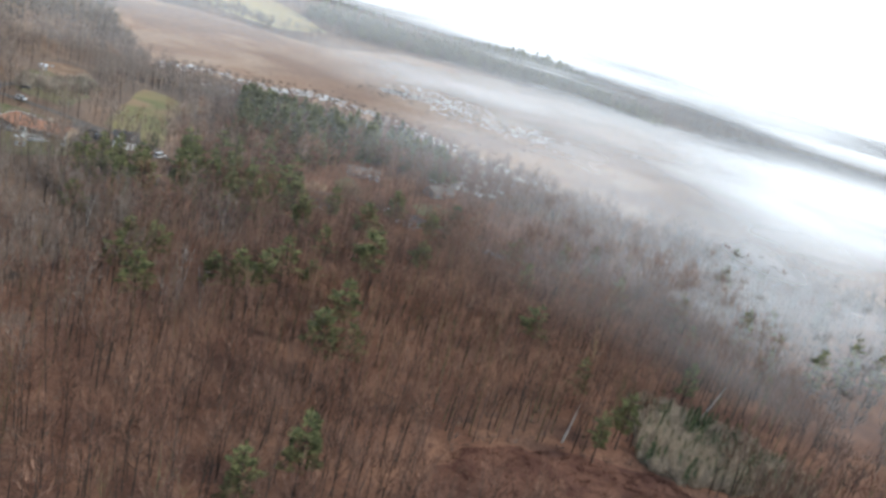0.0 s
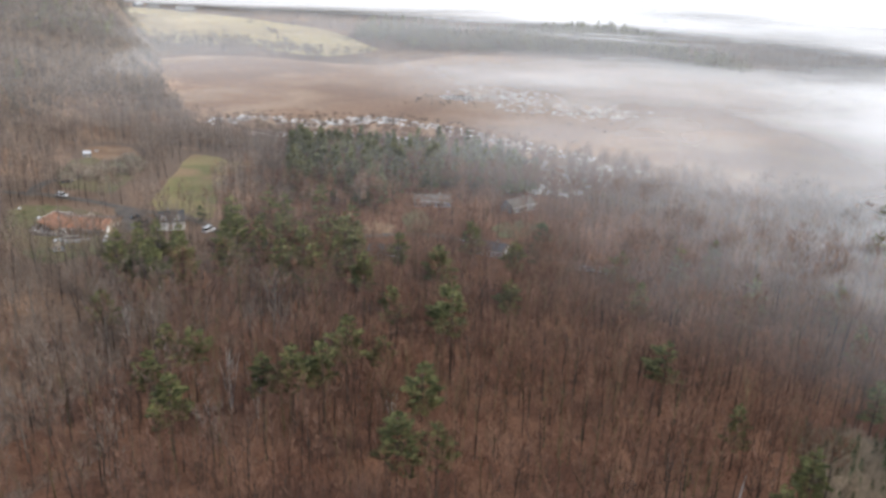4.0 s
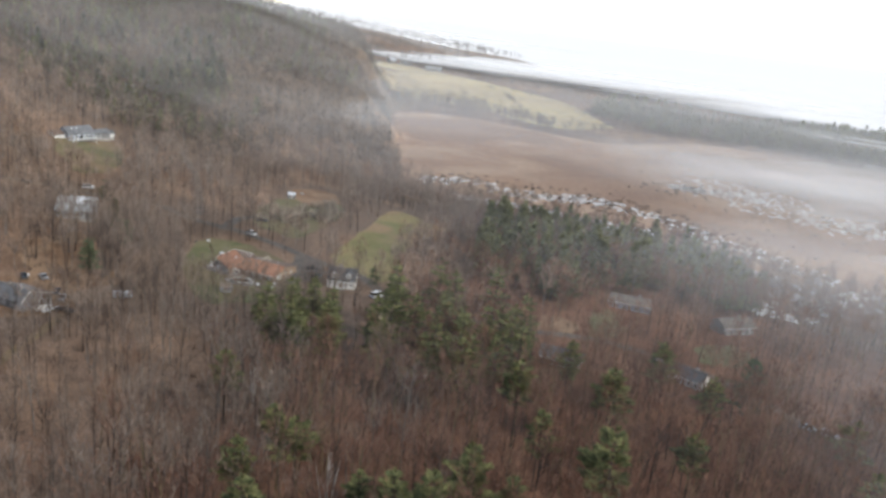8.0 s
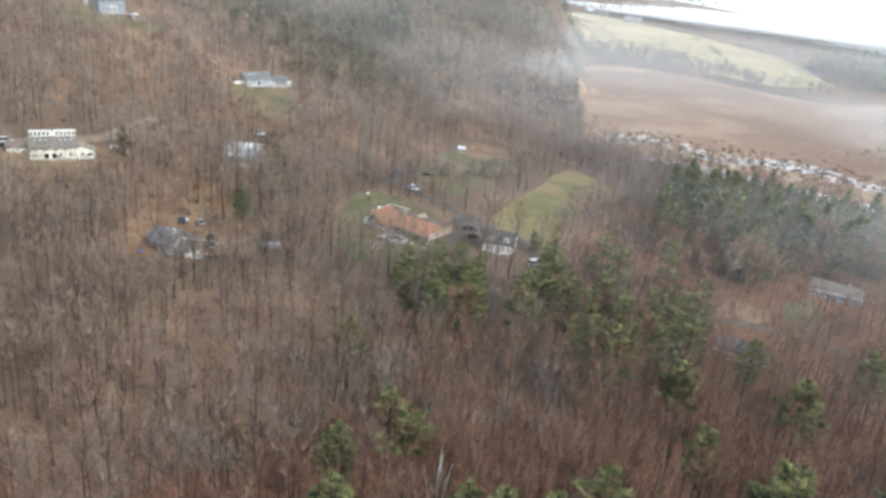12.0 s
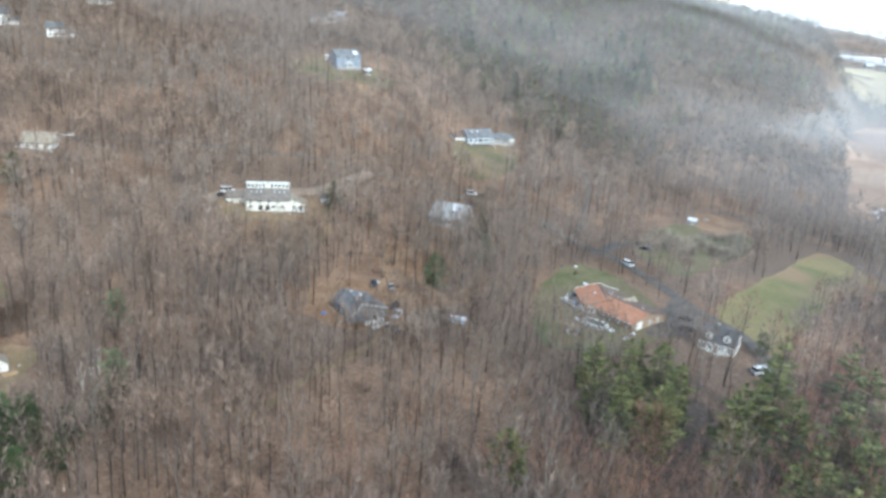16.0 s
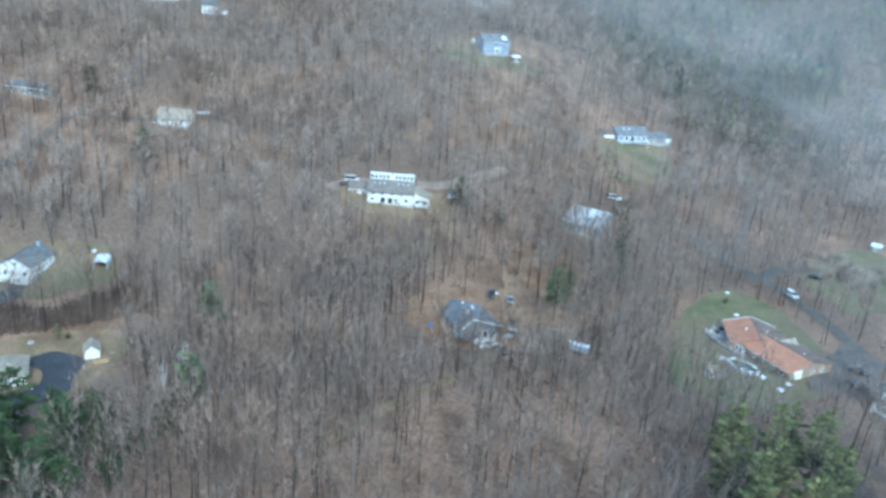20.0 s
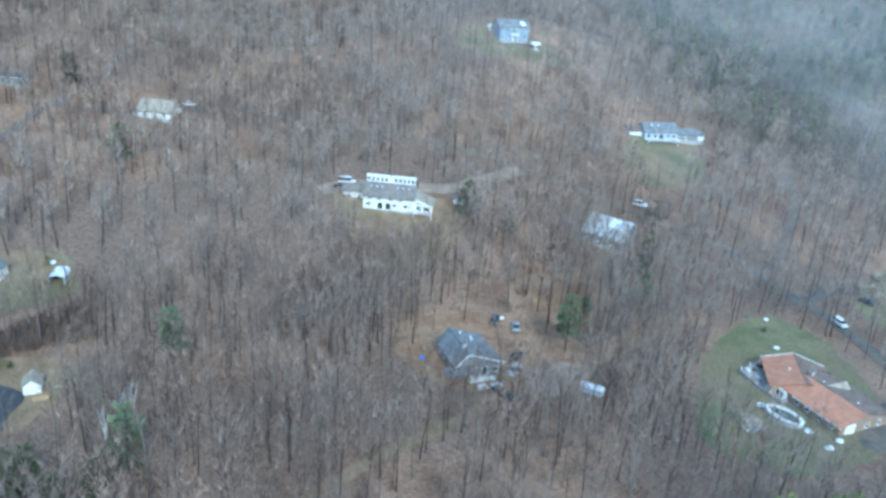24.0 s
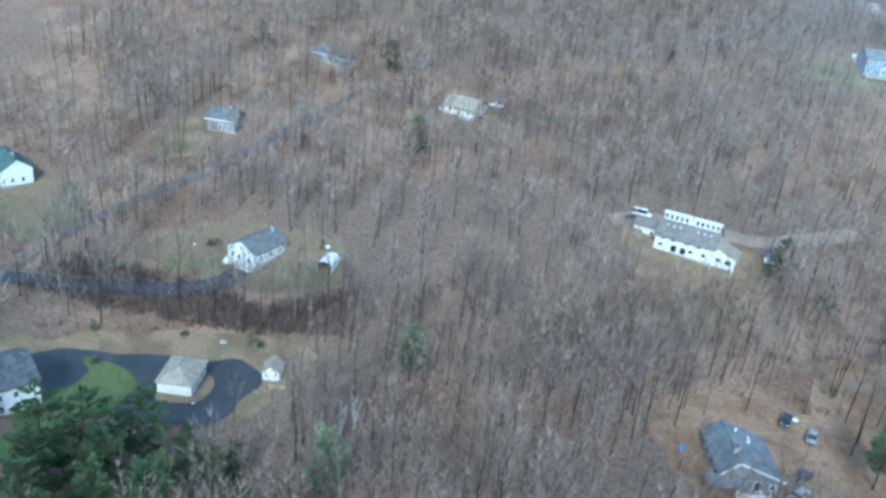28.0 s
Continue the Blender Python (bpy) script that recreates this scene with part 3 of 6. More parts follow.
def hill_mist(cx, cy, rx, ry, turn, lift, alpha, scale, lo=0.1, hi=0.75, stretch=(1, 1), edge=0.95):
    """Mist that clings to the slope, a little above the tree tops."""
    bank = new("mist_bank")
    bank.matrix_world = pose(cx, cy, 0, 0, 0, turn)
    c, k = math.cos(radians(turn)), math.sin(radians(turn))
    us = np.linspace(-1, 1, 33)
    U, V = np.meshgrid(us, us)
    X, Y = cx + U * rx * c - V * ry * k, cy + U * rx * k + V * ry * c
    Z = upland(X, Y) + lift + 3 * np.sin(X / 41) * np.cos(Y / 37)
    idx = np.arange(33 * 33).reshape(33, 33)
    quads = np.stack([idx[:-1, :-1], idx[:-1, 1:], idx[1:, 1:], idx[1:, :-1]], -1).reshape(-1, 4)
    layer = part("mist_layer", mesh_of("mist_layer", np.stack([U, V, Z], -1).reshape(-1, 3), quads, mist_material("mist", alpha, scale, lo, hi, stretch, 0.06, edge), True), None, bank)
    layer.scale = (rx, ry, 1)
    return tagged(bank, "pale mist clinging to the wooded hillside", "mist", kind="stuff")


# fog over the right of the marsh and the low woods beside it
mist(430, 700, 14, 340, 330, 0, 0.98, 0.006, 0.1, 0.5, edge=0.75)
mist(300, 560, 24, 270, 200, 20, 0.9, 0.008, 0.15, 0.6, edge=0.8)
mist(165, 350, 31, 165, 165, 0, 0.34, 0.012, 0.15, 0.7, edge=0.9)
mist(560, 930, 34, 520, 260, -18, 1.0, 0.006, -0.2, 0.45, edge=0.7)
mist(110, 800, 9, 340, 250, 0, 0.62, 0.005, -0.1, 0.75, edge=0.8)
mist(80, 440, 33, 200, 150, 10, 0.34, 0.011, 0.05, 0.75, edge=0.95)
mist(60, 660, 22, 260, 170, 10, 0.22, 0.007, 0.1, 0.7, edge=0.95)
# fog filling the country beyond the far shore
mist(2500, 5450, 20, 9000, 4500, 0, 1.0, 0.003, -0.6, 0.3, edge=0.04)
mist(900, 1520, 34, 860, 780, 0, 0.97, 0.005, -0.4, 0.4, edge=0.32)
mist(320, 1060, 38, 270, 240, 0, 0.8, 0.006, -0.2, 0.6, edge=0.85)
# wisps on the far shore, along the far ridge and on the wooded hill
mist(-420, 1390, 27, 560, 230, 4, 0.85, 0.005, -0.5, 0.6, edge=0.5)
mist(-420, 1270, 34, 460, 130, 6, 0.5, 0.006, 0.3, 0.65, (0.6, 1.6), edge=0.6)
mist(60, 1000, 27, 330, 70, -14, 0.4, 0.010, 0.35, 0.62, (0.7, 1.8), edge=0.8)
hill_mist(-410, 950, 210, 150, 0, 20, 0.32, 0.009, 0.1, 0.7)
hill_mist(-520, 820, 300, 300, 10, 27, 0.26, 0.009, 0.25, 0.68, (0.8, 1.4))
hill_mist(-430, 560, 260, 240, 0, 25, 0.12, 0.008, -0.1, 0.8)
hill_mist(-390, 400, 230, 200, 0, 25, 0.075, 0.009, -0.3, 0.8)
hill_mist(-330, 700, 130, 230, 28, 22, 0.09, 0.010)
hill_mist(-210, 480, 150, 120, 0, 24, 0.14, 0.010, 0.0, 0.8)
# thin haze over the low woods and the slope, thicker on the way to the fog
hill_mist(-40, 350, 280, 130, 0, 25, 0.05, 0.009, -0.2, 0.8)
hill_mist(-120, 540, 130, 190, 0, 24, 0.07, 0.010, 0.0, 0.8)
hill_mist(0, 275, 200, 105, 0, 18, 0.03, 0.012, -0.2, 0.8)
hill_mist(60, 400, 230, 130, 0, 16, 0.26, 0.009, 0.0, 0.8)
hill_mist(130, 300, 160, 150, 0, 15, 0.26, 0.010, 0.0, 0.75)
mist(-700, 1420, 62, 420, 220, 0, 0.45, 0.004, 0.25, 0.65, (0.7, 1.3), edge=0.7)
# thin haze in the air of the valley
mist(20, 810, 62, 440, 600, 0, 0.22, 0.005, -0.2, 0.8, edge=0.8)
mist(0, 830, 30, 1500, 330, 0, 0.24, 0.004, -0.2, 0.8, edge=0.4)


# ---------------------------------------------------------------- bare trees
def tube(path, radii, sides=5):
    """Verts and quads of a tapered tube along a path."""
    verts, faces = [], []
    path = [Vector(p) for p in path]
    for i, p in enumerate(path):
        d = (path[min(i + 1, len(path) - 1)] - path[max(i - 1, 0)]).normalized()
        u = d.orthogonal().normalized()
        w = d.cross(u)
        for k in range(sides):
            a = 2 * math.pi * k / sides
            verts.append(p + (u * math.cos(a) + w * math.sin(a)) * radii[i])
        if i:
            b = sides * i
            faces += [(b - sides + k, b - sides + (k + 1) % sides, b + (k + 1) % sides, b + k) for k in range(sides)]
    return [tuple(v) for v in verts], faces


def join(pieces):
    verts, faces = [], []
    for v, f in pieces:
        b = len(verts)
        verts += v
        faces += [tuple(i + b for i in q) for q in f]
    return verts, faces


def tris(faces):
    out = []
    for f in faces:
        out += [(f[0], f[i], f[i + 1]) for i in range(1, len(f) - 1)]
    return out


def bare_tree(rng, tall, limbs, twigs, sides, width, plain_stem=False):
    """A leafless forest tree: a straight trunk, steep limbs in a narrow crown, and its long upright twigs."""
    lean = Vector((rng.uniform(-0.06, 0.06), rng.uniform(-0.06, 0.06), 0))
    r = tall * rng.uniform(0.0075, 0.0110)
    bend = Vector((rng.uniform(-0.02, 0.02), rng.uniform(-0.02, 0.02), 0)) * tall
    pts = [Vector((0, 0, -0.6)), Vector((0, 0, tall * 0.3)) + lean * tall * 0.3, Vector((0, 0, tall * 0.62)) + lean * tall * 0.8 + bend, Vector((0, 0, tall * 0.97)) + lean * tall * 1.3]
    wood = [tube(pts[::2] + pts[3:] if plain_stem else pts, [r * 1.1, r * 0.6, r * 0.1] if plain_stem else [r * 1.15, r * 0.9, r * 0.55, r * 0.1], sides)]
    tips = []
    wide = rng.uniform(0.13, 0.19)
    for n in range(limbs):
        h = 0.40 + 0.42 * (n + rng.random()) / limbs
        base = Vector((0, 0, tall * h)) + lean * tall * h
        a = n * 2.4 + rng.uniform(-0.5, 0.5)
        out = Vector((math.cos(a), math.sin(a), rng.uniform(1.0, 2.0))).normalized()
        span = tall * rng.uniform(0.22, 0.36) * (1.3 - 0.7 * h)
        mid, end = base + out * span * 0.55, base + out * span + Vector((0, 0, span * 0.35))
        wood.append(tube([base, mid, end], [r * 0.42, r * 0.28, r * 0.08], 3))
        tips += [(base.lerp(mid, 0.7), out), (mid, out), (mid.lerp(end, 0.5), out), (end, out), (end, out)]
    tips.append((pts[-1], Vector((0, 0, 1))))
    v, f = [], []
    for n in range(twigs):
        if n % 4 and limbs:
            p, out = tips[n % len(tips)]
        else:
            a, e, q = rng.uniform(0, 6.28), rng.uniform(-0.9, 1.0), rng.uniform(0.35, 1.0)
            ring = tall * wide * q * math.sqrt(max(0.08, 1 - e * e))
            out = Vector((math.cos(a) * 0.6, math.sin(a) * 0.6, 0.7))
            p = Vector((math.cos(a) * ring, math.sin(a) * ring, tall * (0.66 + 0.24 * e))) + lean * tall * 0.8
        d = (out * 0.7 + Vector((rng.uniform(-0.7, 0.7), rng.uniform(-0.7, 0.7), rng.uniform(0.1, 1.0)))).normalized()
        span = tall * rng.uniform(0.08, 0.18)
        side = d.cross(Vector((rng.uniform(-1, 1), rng.uniform(-1, 1), rng.uniform(-0.4, 0.4)))).normalized() * width * rng.uniform(0.6, 1.4)
        b = len(v)
        v += [tuple(p - side), tuple(p + side), tuple(p + d * span)]
        f.append((b, b + 1, b + 2))
    return join(wood), (v, f)


def scatter(name, templates, places, material, label, category):
    """One joined mesh of many trees or bushes: places are rows of x, y, z, turn, size, which."""
    vs, fs, base = [], [], 0
    places = np.asarray(places)
    for k, (v, f) in enumerate(templates):
        rows = places[places[:, 5].astype(int) % len(templates) == k]
        if not len(rows):
            continue
        v, f = np.asarray(v, float), np.asarray(f, int)
        c, s = np.cos(rows[:, 3])[:, None], np.sin(rows[:, 3])[:, None]
        size = rows[:, 4][:, None]
        x = (v[:, 0] * c - v[:, 1] * s) * size + rows[:, 0][:, None]
        y = (v[:, 0] * s + v[:, 1] * c) * size + rows[:, 1][:, None]
        z = v[:, 2] * size + rows[:, 2][:, None]
        vs.append(np.stack([x, y, z], -1).reshape(-1, 3))
        fs.append((f[None] + (np.arange(len(rows)) * len(v))[:, None, None] + base).reshape(-1, f.shape[1]))
        base += len(rows) * len(v)
    ob = part(name, mesh_of(name, np.concatenate(vs), np.concatenate(fs), material), None, None)
    return tagged(ob, label, category, kind="stuff")


low_stand = [(-201, 123), (-193, 119), (-184, 115), (-175, 113), (-180, 105), (-192, 107)]
low_pines = [(-200, 124), (-198, 140), (-194, 152), (-182, 158), (-168, 154), (-158, 138), (-158, 120), (-176, 108)]
cream_front = [(-280, 226), (-272, 258), (-258, 254), (-246, 240), (-254, 228)]
belt = [(-128, 254), (-126, 274), (-104, 292), (-90, 280), (-94, 252), (-112, 241)]
CLEAR = [pale_bank, lawn_long, yard_orange, yard_stone, yard_blue, yard_white, yard_lot, yard_hill, yard_cream, yard_grey, yard_far, yard_left, yard_south, bank_south, yard_pond, earth_bank, red_clearing, low_stand, low_pines, cream_front, apron, belt]
OPEN = [pale_bank, yard_stone, low_stand, yard_cream, lawn_long, yard_orange, yard_lot, red_clearing, apron]
# open ground: x, y and radius
PINE_PLOTS = [(-179, 127, 7), (-173, 122, 5), (-181, 119, 5), (-166, 124, 5), (-168, 133, 5), (-160, 130, 5), (-182, 154, 5), (-175, 160, 4), (-182, 165, 4), (-217, 175, 4), (-198, 259, 4)]
HOUSE_PLOTS = [(-333, 181, 9), (-253, 137, 10), (-254, 150, 7), (-301, 362, 8), (-304, 350, 6), (-368, 325, 8), (-128, 300, 8), (-138, 302, 6), (-185, 247, 7), (-181, 256, 5), (-278, 241, 14), (-268, 247, 10), (-259, 241, 7), (-287, 232, 8), (-165, 301, 15), (-176, 300, 8), (-154, 286, 12), (-166, 283, 10), (-145, 292, 9), (-190, 124, 8), (-190, 136, 8), (-192, 112, 9), (-203, 150, 6), (-135, 309, 8), (-198, 233, 10), (-190, 233, 8), (-311, 360, 10), (-310, 375, 6), (-378, 324, 9), (-500, 372, 9), (-507, 388, 8)]
OUTER_PLOTS = [(-250, 302, 9), (-341, 178, 8), (-260, 133, 8), (-196, 102, 9), (-281, 59, 8), (-322, 106, 5), (-373, 130, 3), (-53, 296, 7), (-45, 364, 9), (-16, 308, 7), (-9, 367, 9), (19, 298, 6),
               (-50, 284, 9), (-13, 297, 9), (20, 288, 8), (-42, 352, 9), (-7, 355, 10), (-490, 186, 8), (-467, 208, 7), (-197, 380, 9)]
TALL = [(-220, 338), (-205, 321), (-195, 326), (-199, 337), (-190, 331), (-206, 350), (-228, 378), (-233, 392), (-243, 366), (-230, 331), (-227, 293), (-226, 285), (-215, 323), (-245, 337), (-210, 345),
        (-262, 268), (-300, 270), (-236, 92), (-268, 99), (-251, 96), (-330, 330), (-318, 338), (-379, 140), (-366, 150), (-347, 141), (-326, 118), (-316, 84), (-306, 98), (-331, 124), (-384, 128), (-357, 133)]
HEDGES = (((-356, 1079), (-228, 872)), ((-480, 958), (-414, 940)), ((-414, 940), (-349, 972)), ((-349, 972), (-283, 927)), ((-283, 927), (-231, 905)), ((-231, 905), (-190, 1000)), ((-400, 1110), (-287, 1118)), ((-287, 1118), (-206, 1020)))
rng = random.Random(4)
nrng = np.random.RandomState(4)


def wooded(x, y):
    """Where trees may stand."""
    ok = np.ones(len(x), bool)
    wx, wy = x + 5 * np.sin(y / 4.7) + 3 * np.sin(x / 2.9 + y), y + 5 * np.sin(x / 5.3 + 1) + 3 * np.sin(y / 3.1 - x)
    stray = (np.sin(x * 12.9898 + y * 78.233) * 43758.5453) % 1.0
    for o in CLEAR:
        ok &= ~inside(x, y, o) if o in OPEN else ~(inside(wx, wy, o) & (stray > 0.09))
    for line, w in ((road_main, 1.2), (road_upper, 0.6), (road_lower, 2.8), (drive_white, 2.6), (drive_cream, 1.4), (drive_south, 2.2), (drive_north, 1.4), (drive_stone, 2.4)):
        ok &= ~near_line(x, y, line, w)
    ok &= ~inside(x, y, lot) & ~inside(x, y, marsh_edge) & ~inside(x, y, hayfield)
    for cx, cy, r in PINE_PLOTS + HOUSE_PLOTS + OUTER_PLOTS:
        ok &= np.hypot(x - cx, y - cy) > r
    return ok


def sown(x0, x1, y0, y1, step, lo=0.62, hi=1.25, gaps=0.55):
    gx, gy = np.meshgrid(np.arange(x0, x1, step), np.arange(y0, y1, step))
    x = gx.ravel() + nrng.uniform(-0.5, 0.5, gx.size) * step
    y = gy.ravel() + nrng.uniform(-0.5, 0.5, gx.size) * step
    k = wooded(x, y)
    drift = np.sin(x / 11 + 1.7 * np.sin(y / 17)) * np.sin(y / 13 + 1.4 * np.sin(x / 19))
    k &= nrng.uniform(-0.55, 1.6, len(x)) > -drift * gaps
    k &= (np.hypot((x + 268) / 34, (y - 190) / 40) > 1) | (nrng.uniform(size=len(x)) > 0.4)
    x, y = x[k], y[k]
    return np.stack([x, y, terrain(x, y), nrng.uniform(0, 6.28, len(x)), nrng.uniform(lo, hi, len(x)), nrng.randint(0, 1000, len(x))], -1)


# ---------------------------------------------------------------- woods
trees = [bare_tree(rng, 16, 6, 165, 3, 0.036) for _ in range(9)]
trees_mid = [bare_tree(rng, 15.5, 0, 64, 3, 0.10, True) for _ in range(9)]
trees_far = [bare_tree(rng, 15.5, 0, 30, 3, 0.24, True) for _ in range(5)]
near = np.concatenate([sown(-240, -100, 100, 300, 4.0, gaps=1.0), sown(-100, 110, 100, 300, 3.6, gaps=0.4)])
far1 = np.concatenate([sown(-600, -240, 40, 480, 4.7, gaps=0.7), sown(-240, 170, 300, 560, 4.7, gaps=0.8), sown(-240, -180, 40, 100, 5.2), sown(-180, 140, -80, 100, 6.0)])
far2 = np.concatenate([sown(-800, -230, 480, 1000, 6.0, 0.75, 1.2, 0.2), sown(-1000, 420, 880, 1160, 15, 0.8, 1.2), sown(-1500, -560, 1180, 1750, 17, 0.8, 1.3),
                       sown(110, 420, 60, 480, 7.5), sown(-1000, -600, 60, 480, 12, 0.8, 1.3)])

# the trees under the start of the flight stand as things of their own
first = (near[:, 0] > -70) & (near[:, 0] < 60) & (near[:, 1] > 108) & (near[:, 1] < 172)
own, near = near[first][:300], np.concatenate([near[first][300:], near[~first]])
models = []
for (wood, twigs) in trees:
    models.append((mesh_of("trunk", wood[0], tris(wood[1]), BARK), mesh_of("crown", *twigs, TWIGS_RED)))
for x, y, z, turn, size, which in own:
    tree = new("bare_tree")
    tree.matrix_world = Matrix.Translation((x, y, z)) @ pose(0, 0, 0, 0, 0, math.degrees(turn)) @ Matrix.Scale(size, 4)
    a, b = models[int(which) % len(models)]
    part("trunk", a, None, tree)
    part("crown", b, None, tree)
    tagged(tree, "leafless broadleaf tree with fine reddish brown twigs", "tree", "bare woodland trees")

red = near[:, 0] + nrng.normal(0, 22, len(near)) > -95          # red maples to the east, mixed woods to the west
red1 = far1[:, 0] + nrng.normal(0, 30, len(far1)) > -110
dim = (far1[:, 1] + nrng.normal(0, 25, len(far1)) > 400) & (far1[:, 0] < -260)
far2, far1, red1 = np.concatenate([far2, far1[dim]]), far1[~dim], red1[~dim]
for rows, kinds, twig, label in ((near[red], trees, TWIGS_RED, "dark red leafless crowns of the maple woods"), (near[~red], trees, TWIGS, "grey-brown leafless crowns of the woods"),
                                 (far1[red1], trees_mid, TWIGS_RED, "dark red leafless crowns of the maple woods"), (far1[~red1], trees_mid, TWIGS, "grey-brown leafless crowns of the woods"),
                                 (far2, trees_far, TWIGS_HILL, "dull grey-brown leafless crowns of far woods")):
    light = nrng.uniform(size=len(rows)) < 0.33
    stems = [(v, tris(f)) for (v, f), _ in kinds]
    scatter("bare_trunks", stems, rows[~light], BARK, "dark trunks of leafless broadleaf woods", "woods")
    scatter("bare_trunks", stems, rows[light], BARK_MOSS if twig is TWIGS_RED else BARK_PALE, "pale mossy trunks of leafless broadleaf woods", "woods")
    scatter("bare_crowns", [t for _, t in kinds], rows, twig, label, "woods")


# tall dark trees standing free round the houses
grown = [(a, mesh_of("crown", *twigs, TWIGS)) for (a, _), (_, twigs) in zip(models, trees)]
for n, (x, y) in enumerate(TALL):
    tree = new("bare_tree")
    tree.matrix_world = Matrix.Translation((x, y, height(x, y))) @ pose(0, 0, 0, 0, 0, n * 50) @ Matrix.Scale(1.12 + 0.08 * (n % 3), 4)
    a, b = grown[n % len(grown)]
    part("trunk", a, None, tree)
    part("crown", b, None, tree)
    tagged(tree, "tall dark leafless tree standing by a yard", "tree", "bare woodland trees")

# hedgerows across and round the far hay field
rows = []
for k, ((ax, ay), (bx, by)) in enumerate(HEDGES):
    for n in range(int(math.hypot(bx - ax, by - ay) / (2.4 if k in (0, 6) else 4.5))):
        t = nrng.uniform()
        x, y = ax + (bx - ax) * t + nrng.uniform(-4, 4), ay + (by - ay) * t + nrng.uniform(-4, 4)
        rows.append((x, y, height(x, y) - 2, nrng.uniform(0, 6.28), nrng.uniform(0.4, 0.75) if k in (0, 6) else nrng.uniform(0.35, 0.9), n))
scatter("hedgerow", [t for _, t in trees_far], rows, TWIGS_HILL, "bare hedgerows dividing the hay field", "hedge")


def bush(rng, count, tall, wide, width):
    """A tangle of upright thin stems."""
    v, f = [], []
    for _ in range(count):
        a, r = rng.uniform(0, 6.28), rng.uniform(0, 0.5) * wide
        p = Vector((r * math.cos(a), r * math.sin(a), 0))
        d = Vector((math.cos(a) * rng.uniform(0, 0.7), math.sin(a) * rng.uniform(0, 0.7), 1)).normalized() * tall * rng.uniform(0.5, 1.1)
        s = Vector((-math.sin(a + 1), math.cos(a + 1), 0)) * width
        b = len(v)
        v += [tuple(p - s), tuple(p + s), tuple(p + d)]
        f.append((b, b + 1, b + 2))
    return v, f


thicket = [bush(rng, 16, 2.0, 2.4, 0.08) for _ in range(5)]
scatter("brush", thicket, np.concatenate([sown(-240, 100, 100, 300, 5.0, 0.4, 1.3), sown(-440, -240, 60, 400, 8.0, 0.5, 1.5)]), BRUSH, "low red-brown brush under the bare trees", "brush")


# ---------------------------------------------------------------- pines
def pine(rng, tall, spread, bare, whorls, needle, needles=NEEDLES, round_top=0.6, fill=6):
    """A white pine: a straight trunk with spaced tiers of flat, upturned plumes, ragged in outline."""
    r = tall * 0.011
    wood = [tube([(0, 0, -0.8), (0, 0, tall * 0.5), (0, 0, tall * 0.97)], [r * 1.2, r * 0.8, r * 0.08], 5)]
    v, f = [], []

    def plume(c, d0, n, size):
        for _ in range(n):
            d = (d0 + Vector((rng.uniform(-0.9, 0.9), rng.uniform(-0.9, 0.9), rng.uniform(-0.1, 0.6)))).normalized()
            q = d.cross(Vector((rng.uniform(-0.7, 0.7), rng.uniform(-0.7, 0.7), 1))).normalized() * size * 0.22
            b = len(v)
            v.extend((tuple(c - q), tuple(c + q), tuple(c + d * size * rng.uniform(0.8, 1.4))))
            f.append((b, b + 1, b + 2))

    for w in range(whorls):
        t = min(max((w + rng.uniform(-0.25, 0.25)) / whorls, 0.0), 1.0)
        z = tall * (bare + (0.97 - bare) * t)
        reach = spread * (0.8 + 0.75 * t if t < 0.28 else max(1.02 * (1 - (t - 0.28) / 0.74), 0.02) ** round_top) + 0.3
        n = rng.randint(4, 5)
        a0 = rng.uniform(0, 6.28)
        for k in range(n):
            if rng.random() < 0.18:
                continue
            a = a0 + k * 6.28 / n + rng.uniform(-0.35, 0.35)
            out = Vector((math.cos(a), math.sin(a), 0))
            side = Vector((-math.sin(a), math.cos(a), 0))
            span = reach * rng.uniform(0.5, 1.4)
            tip = out * span + Vector((0, 0, z + span * (rng.uniform(-0.12, 0.2) + 0.5 * t * t)))
            base = Vector((0, 0, z))
            wood.append(tube([base, base.lerp(tip, 0.9)], [r * 0.24, r * 0.05], 3))
            tufts = max(2, int(span * 2.1))
            for j in range(tufts):
                u = 0.3 + 0.74 * (j + 0.5) / tufts
                fan = (1.12 - u) * span * 0.5
                for k2 in (-1, 0, 1):
                    c = base.lerp(tip, u) + side * k2 * fan * rng.uniform(0.4, 1.0) + Vector((0, 0, rng.uniform(-0.08, 0.12)))
                    plume(c, out * 1.5 + side * k2 * 0.8 + Vector((0, 0, 0.25)), fill, needle * (1.15 - 0.3 * u))
    plume(Vector((0, 0, tall * 0.95)), Vector((0, 0, 1.2)), 14, needle * 1.1)
    wv, wf = join(wood)
    return mesh_of("trunk", wv, tris(wf), BARK), mesh_of("crown", v, f, needles), (v, f)


PINES = [pine(rng, 22.5, rng.uniform(3.5, 4.4), 0.34, 9, 0.9, NEEDLES, 0.95, 7) for _ in range(6)]
TOPS = [pine(rng, 23, rng.uniform(3.7, 4.6), 0.5, 8, 0.95, NEEDLES, 0.95, 8) for _ in range(5)]
CONES = [pine(rng, 14, 3.2, 0.1, 13, 0.65, NEEDLES_DARK, 1.0) for _ in range(2)]
PALE = [pine(rng, 16, 3.8, 0.3, 10, 0.8, NEEDLES_PALE) for _ in range(2)]
BUSHY = [pine(rng, 14, 4.6, 0.12, 10, 0.8, NEEDLES) for _ in range(2)]
DARK = [pine(rng, 17, 4.6, 0.15, 11, 0.8, NEEDLES_DARK) for _ in range(3)]


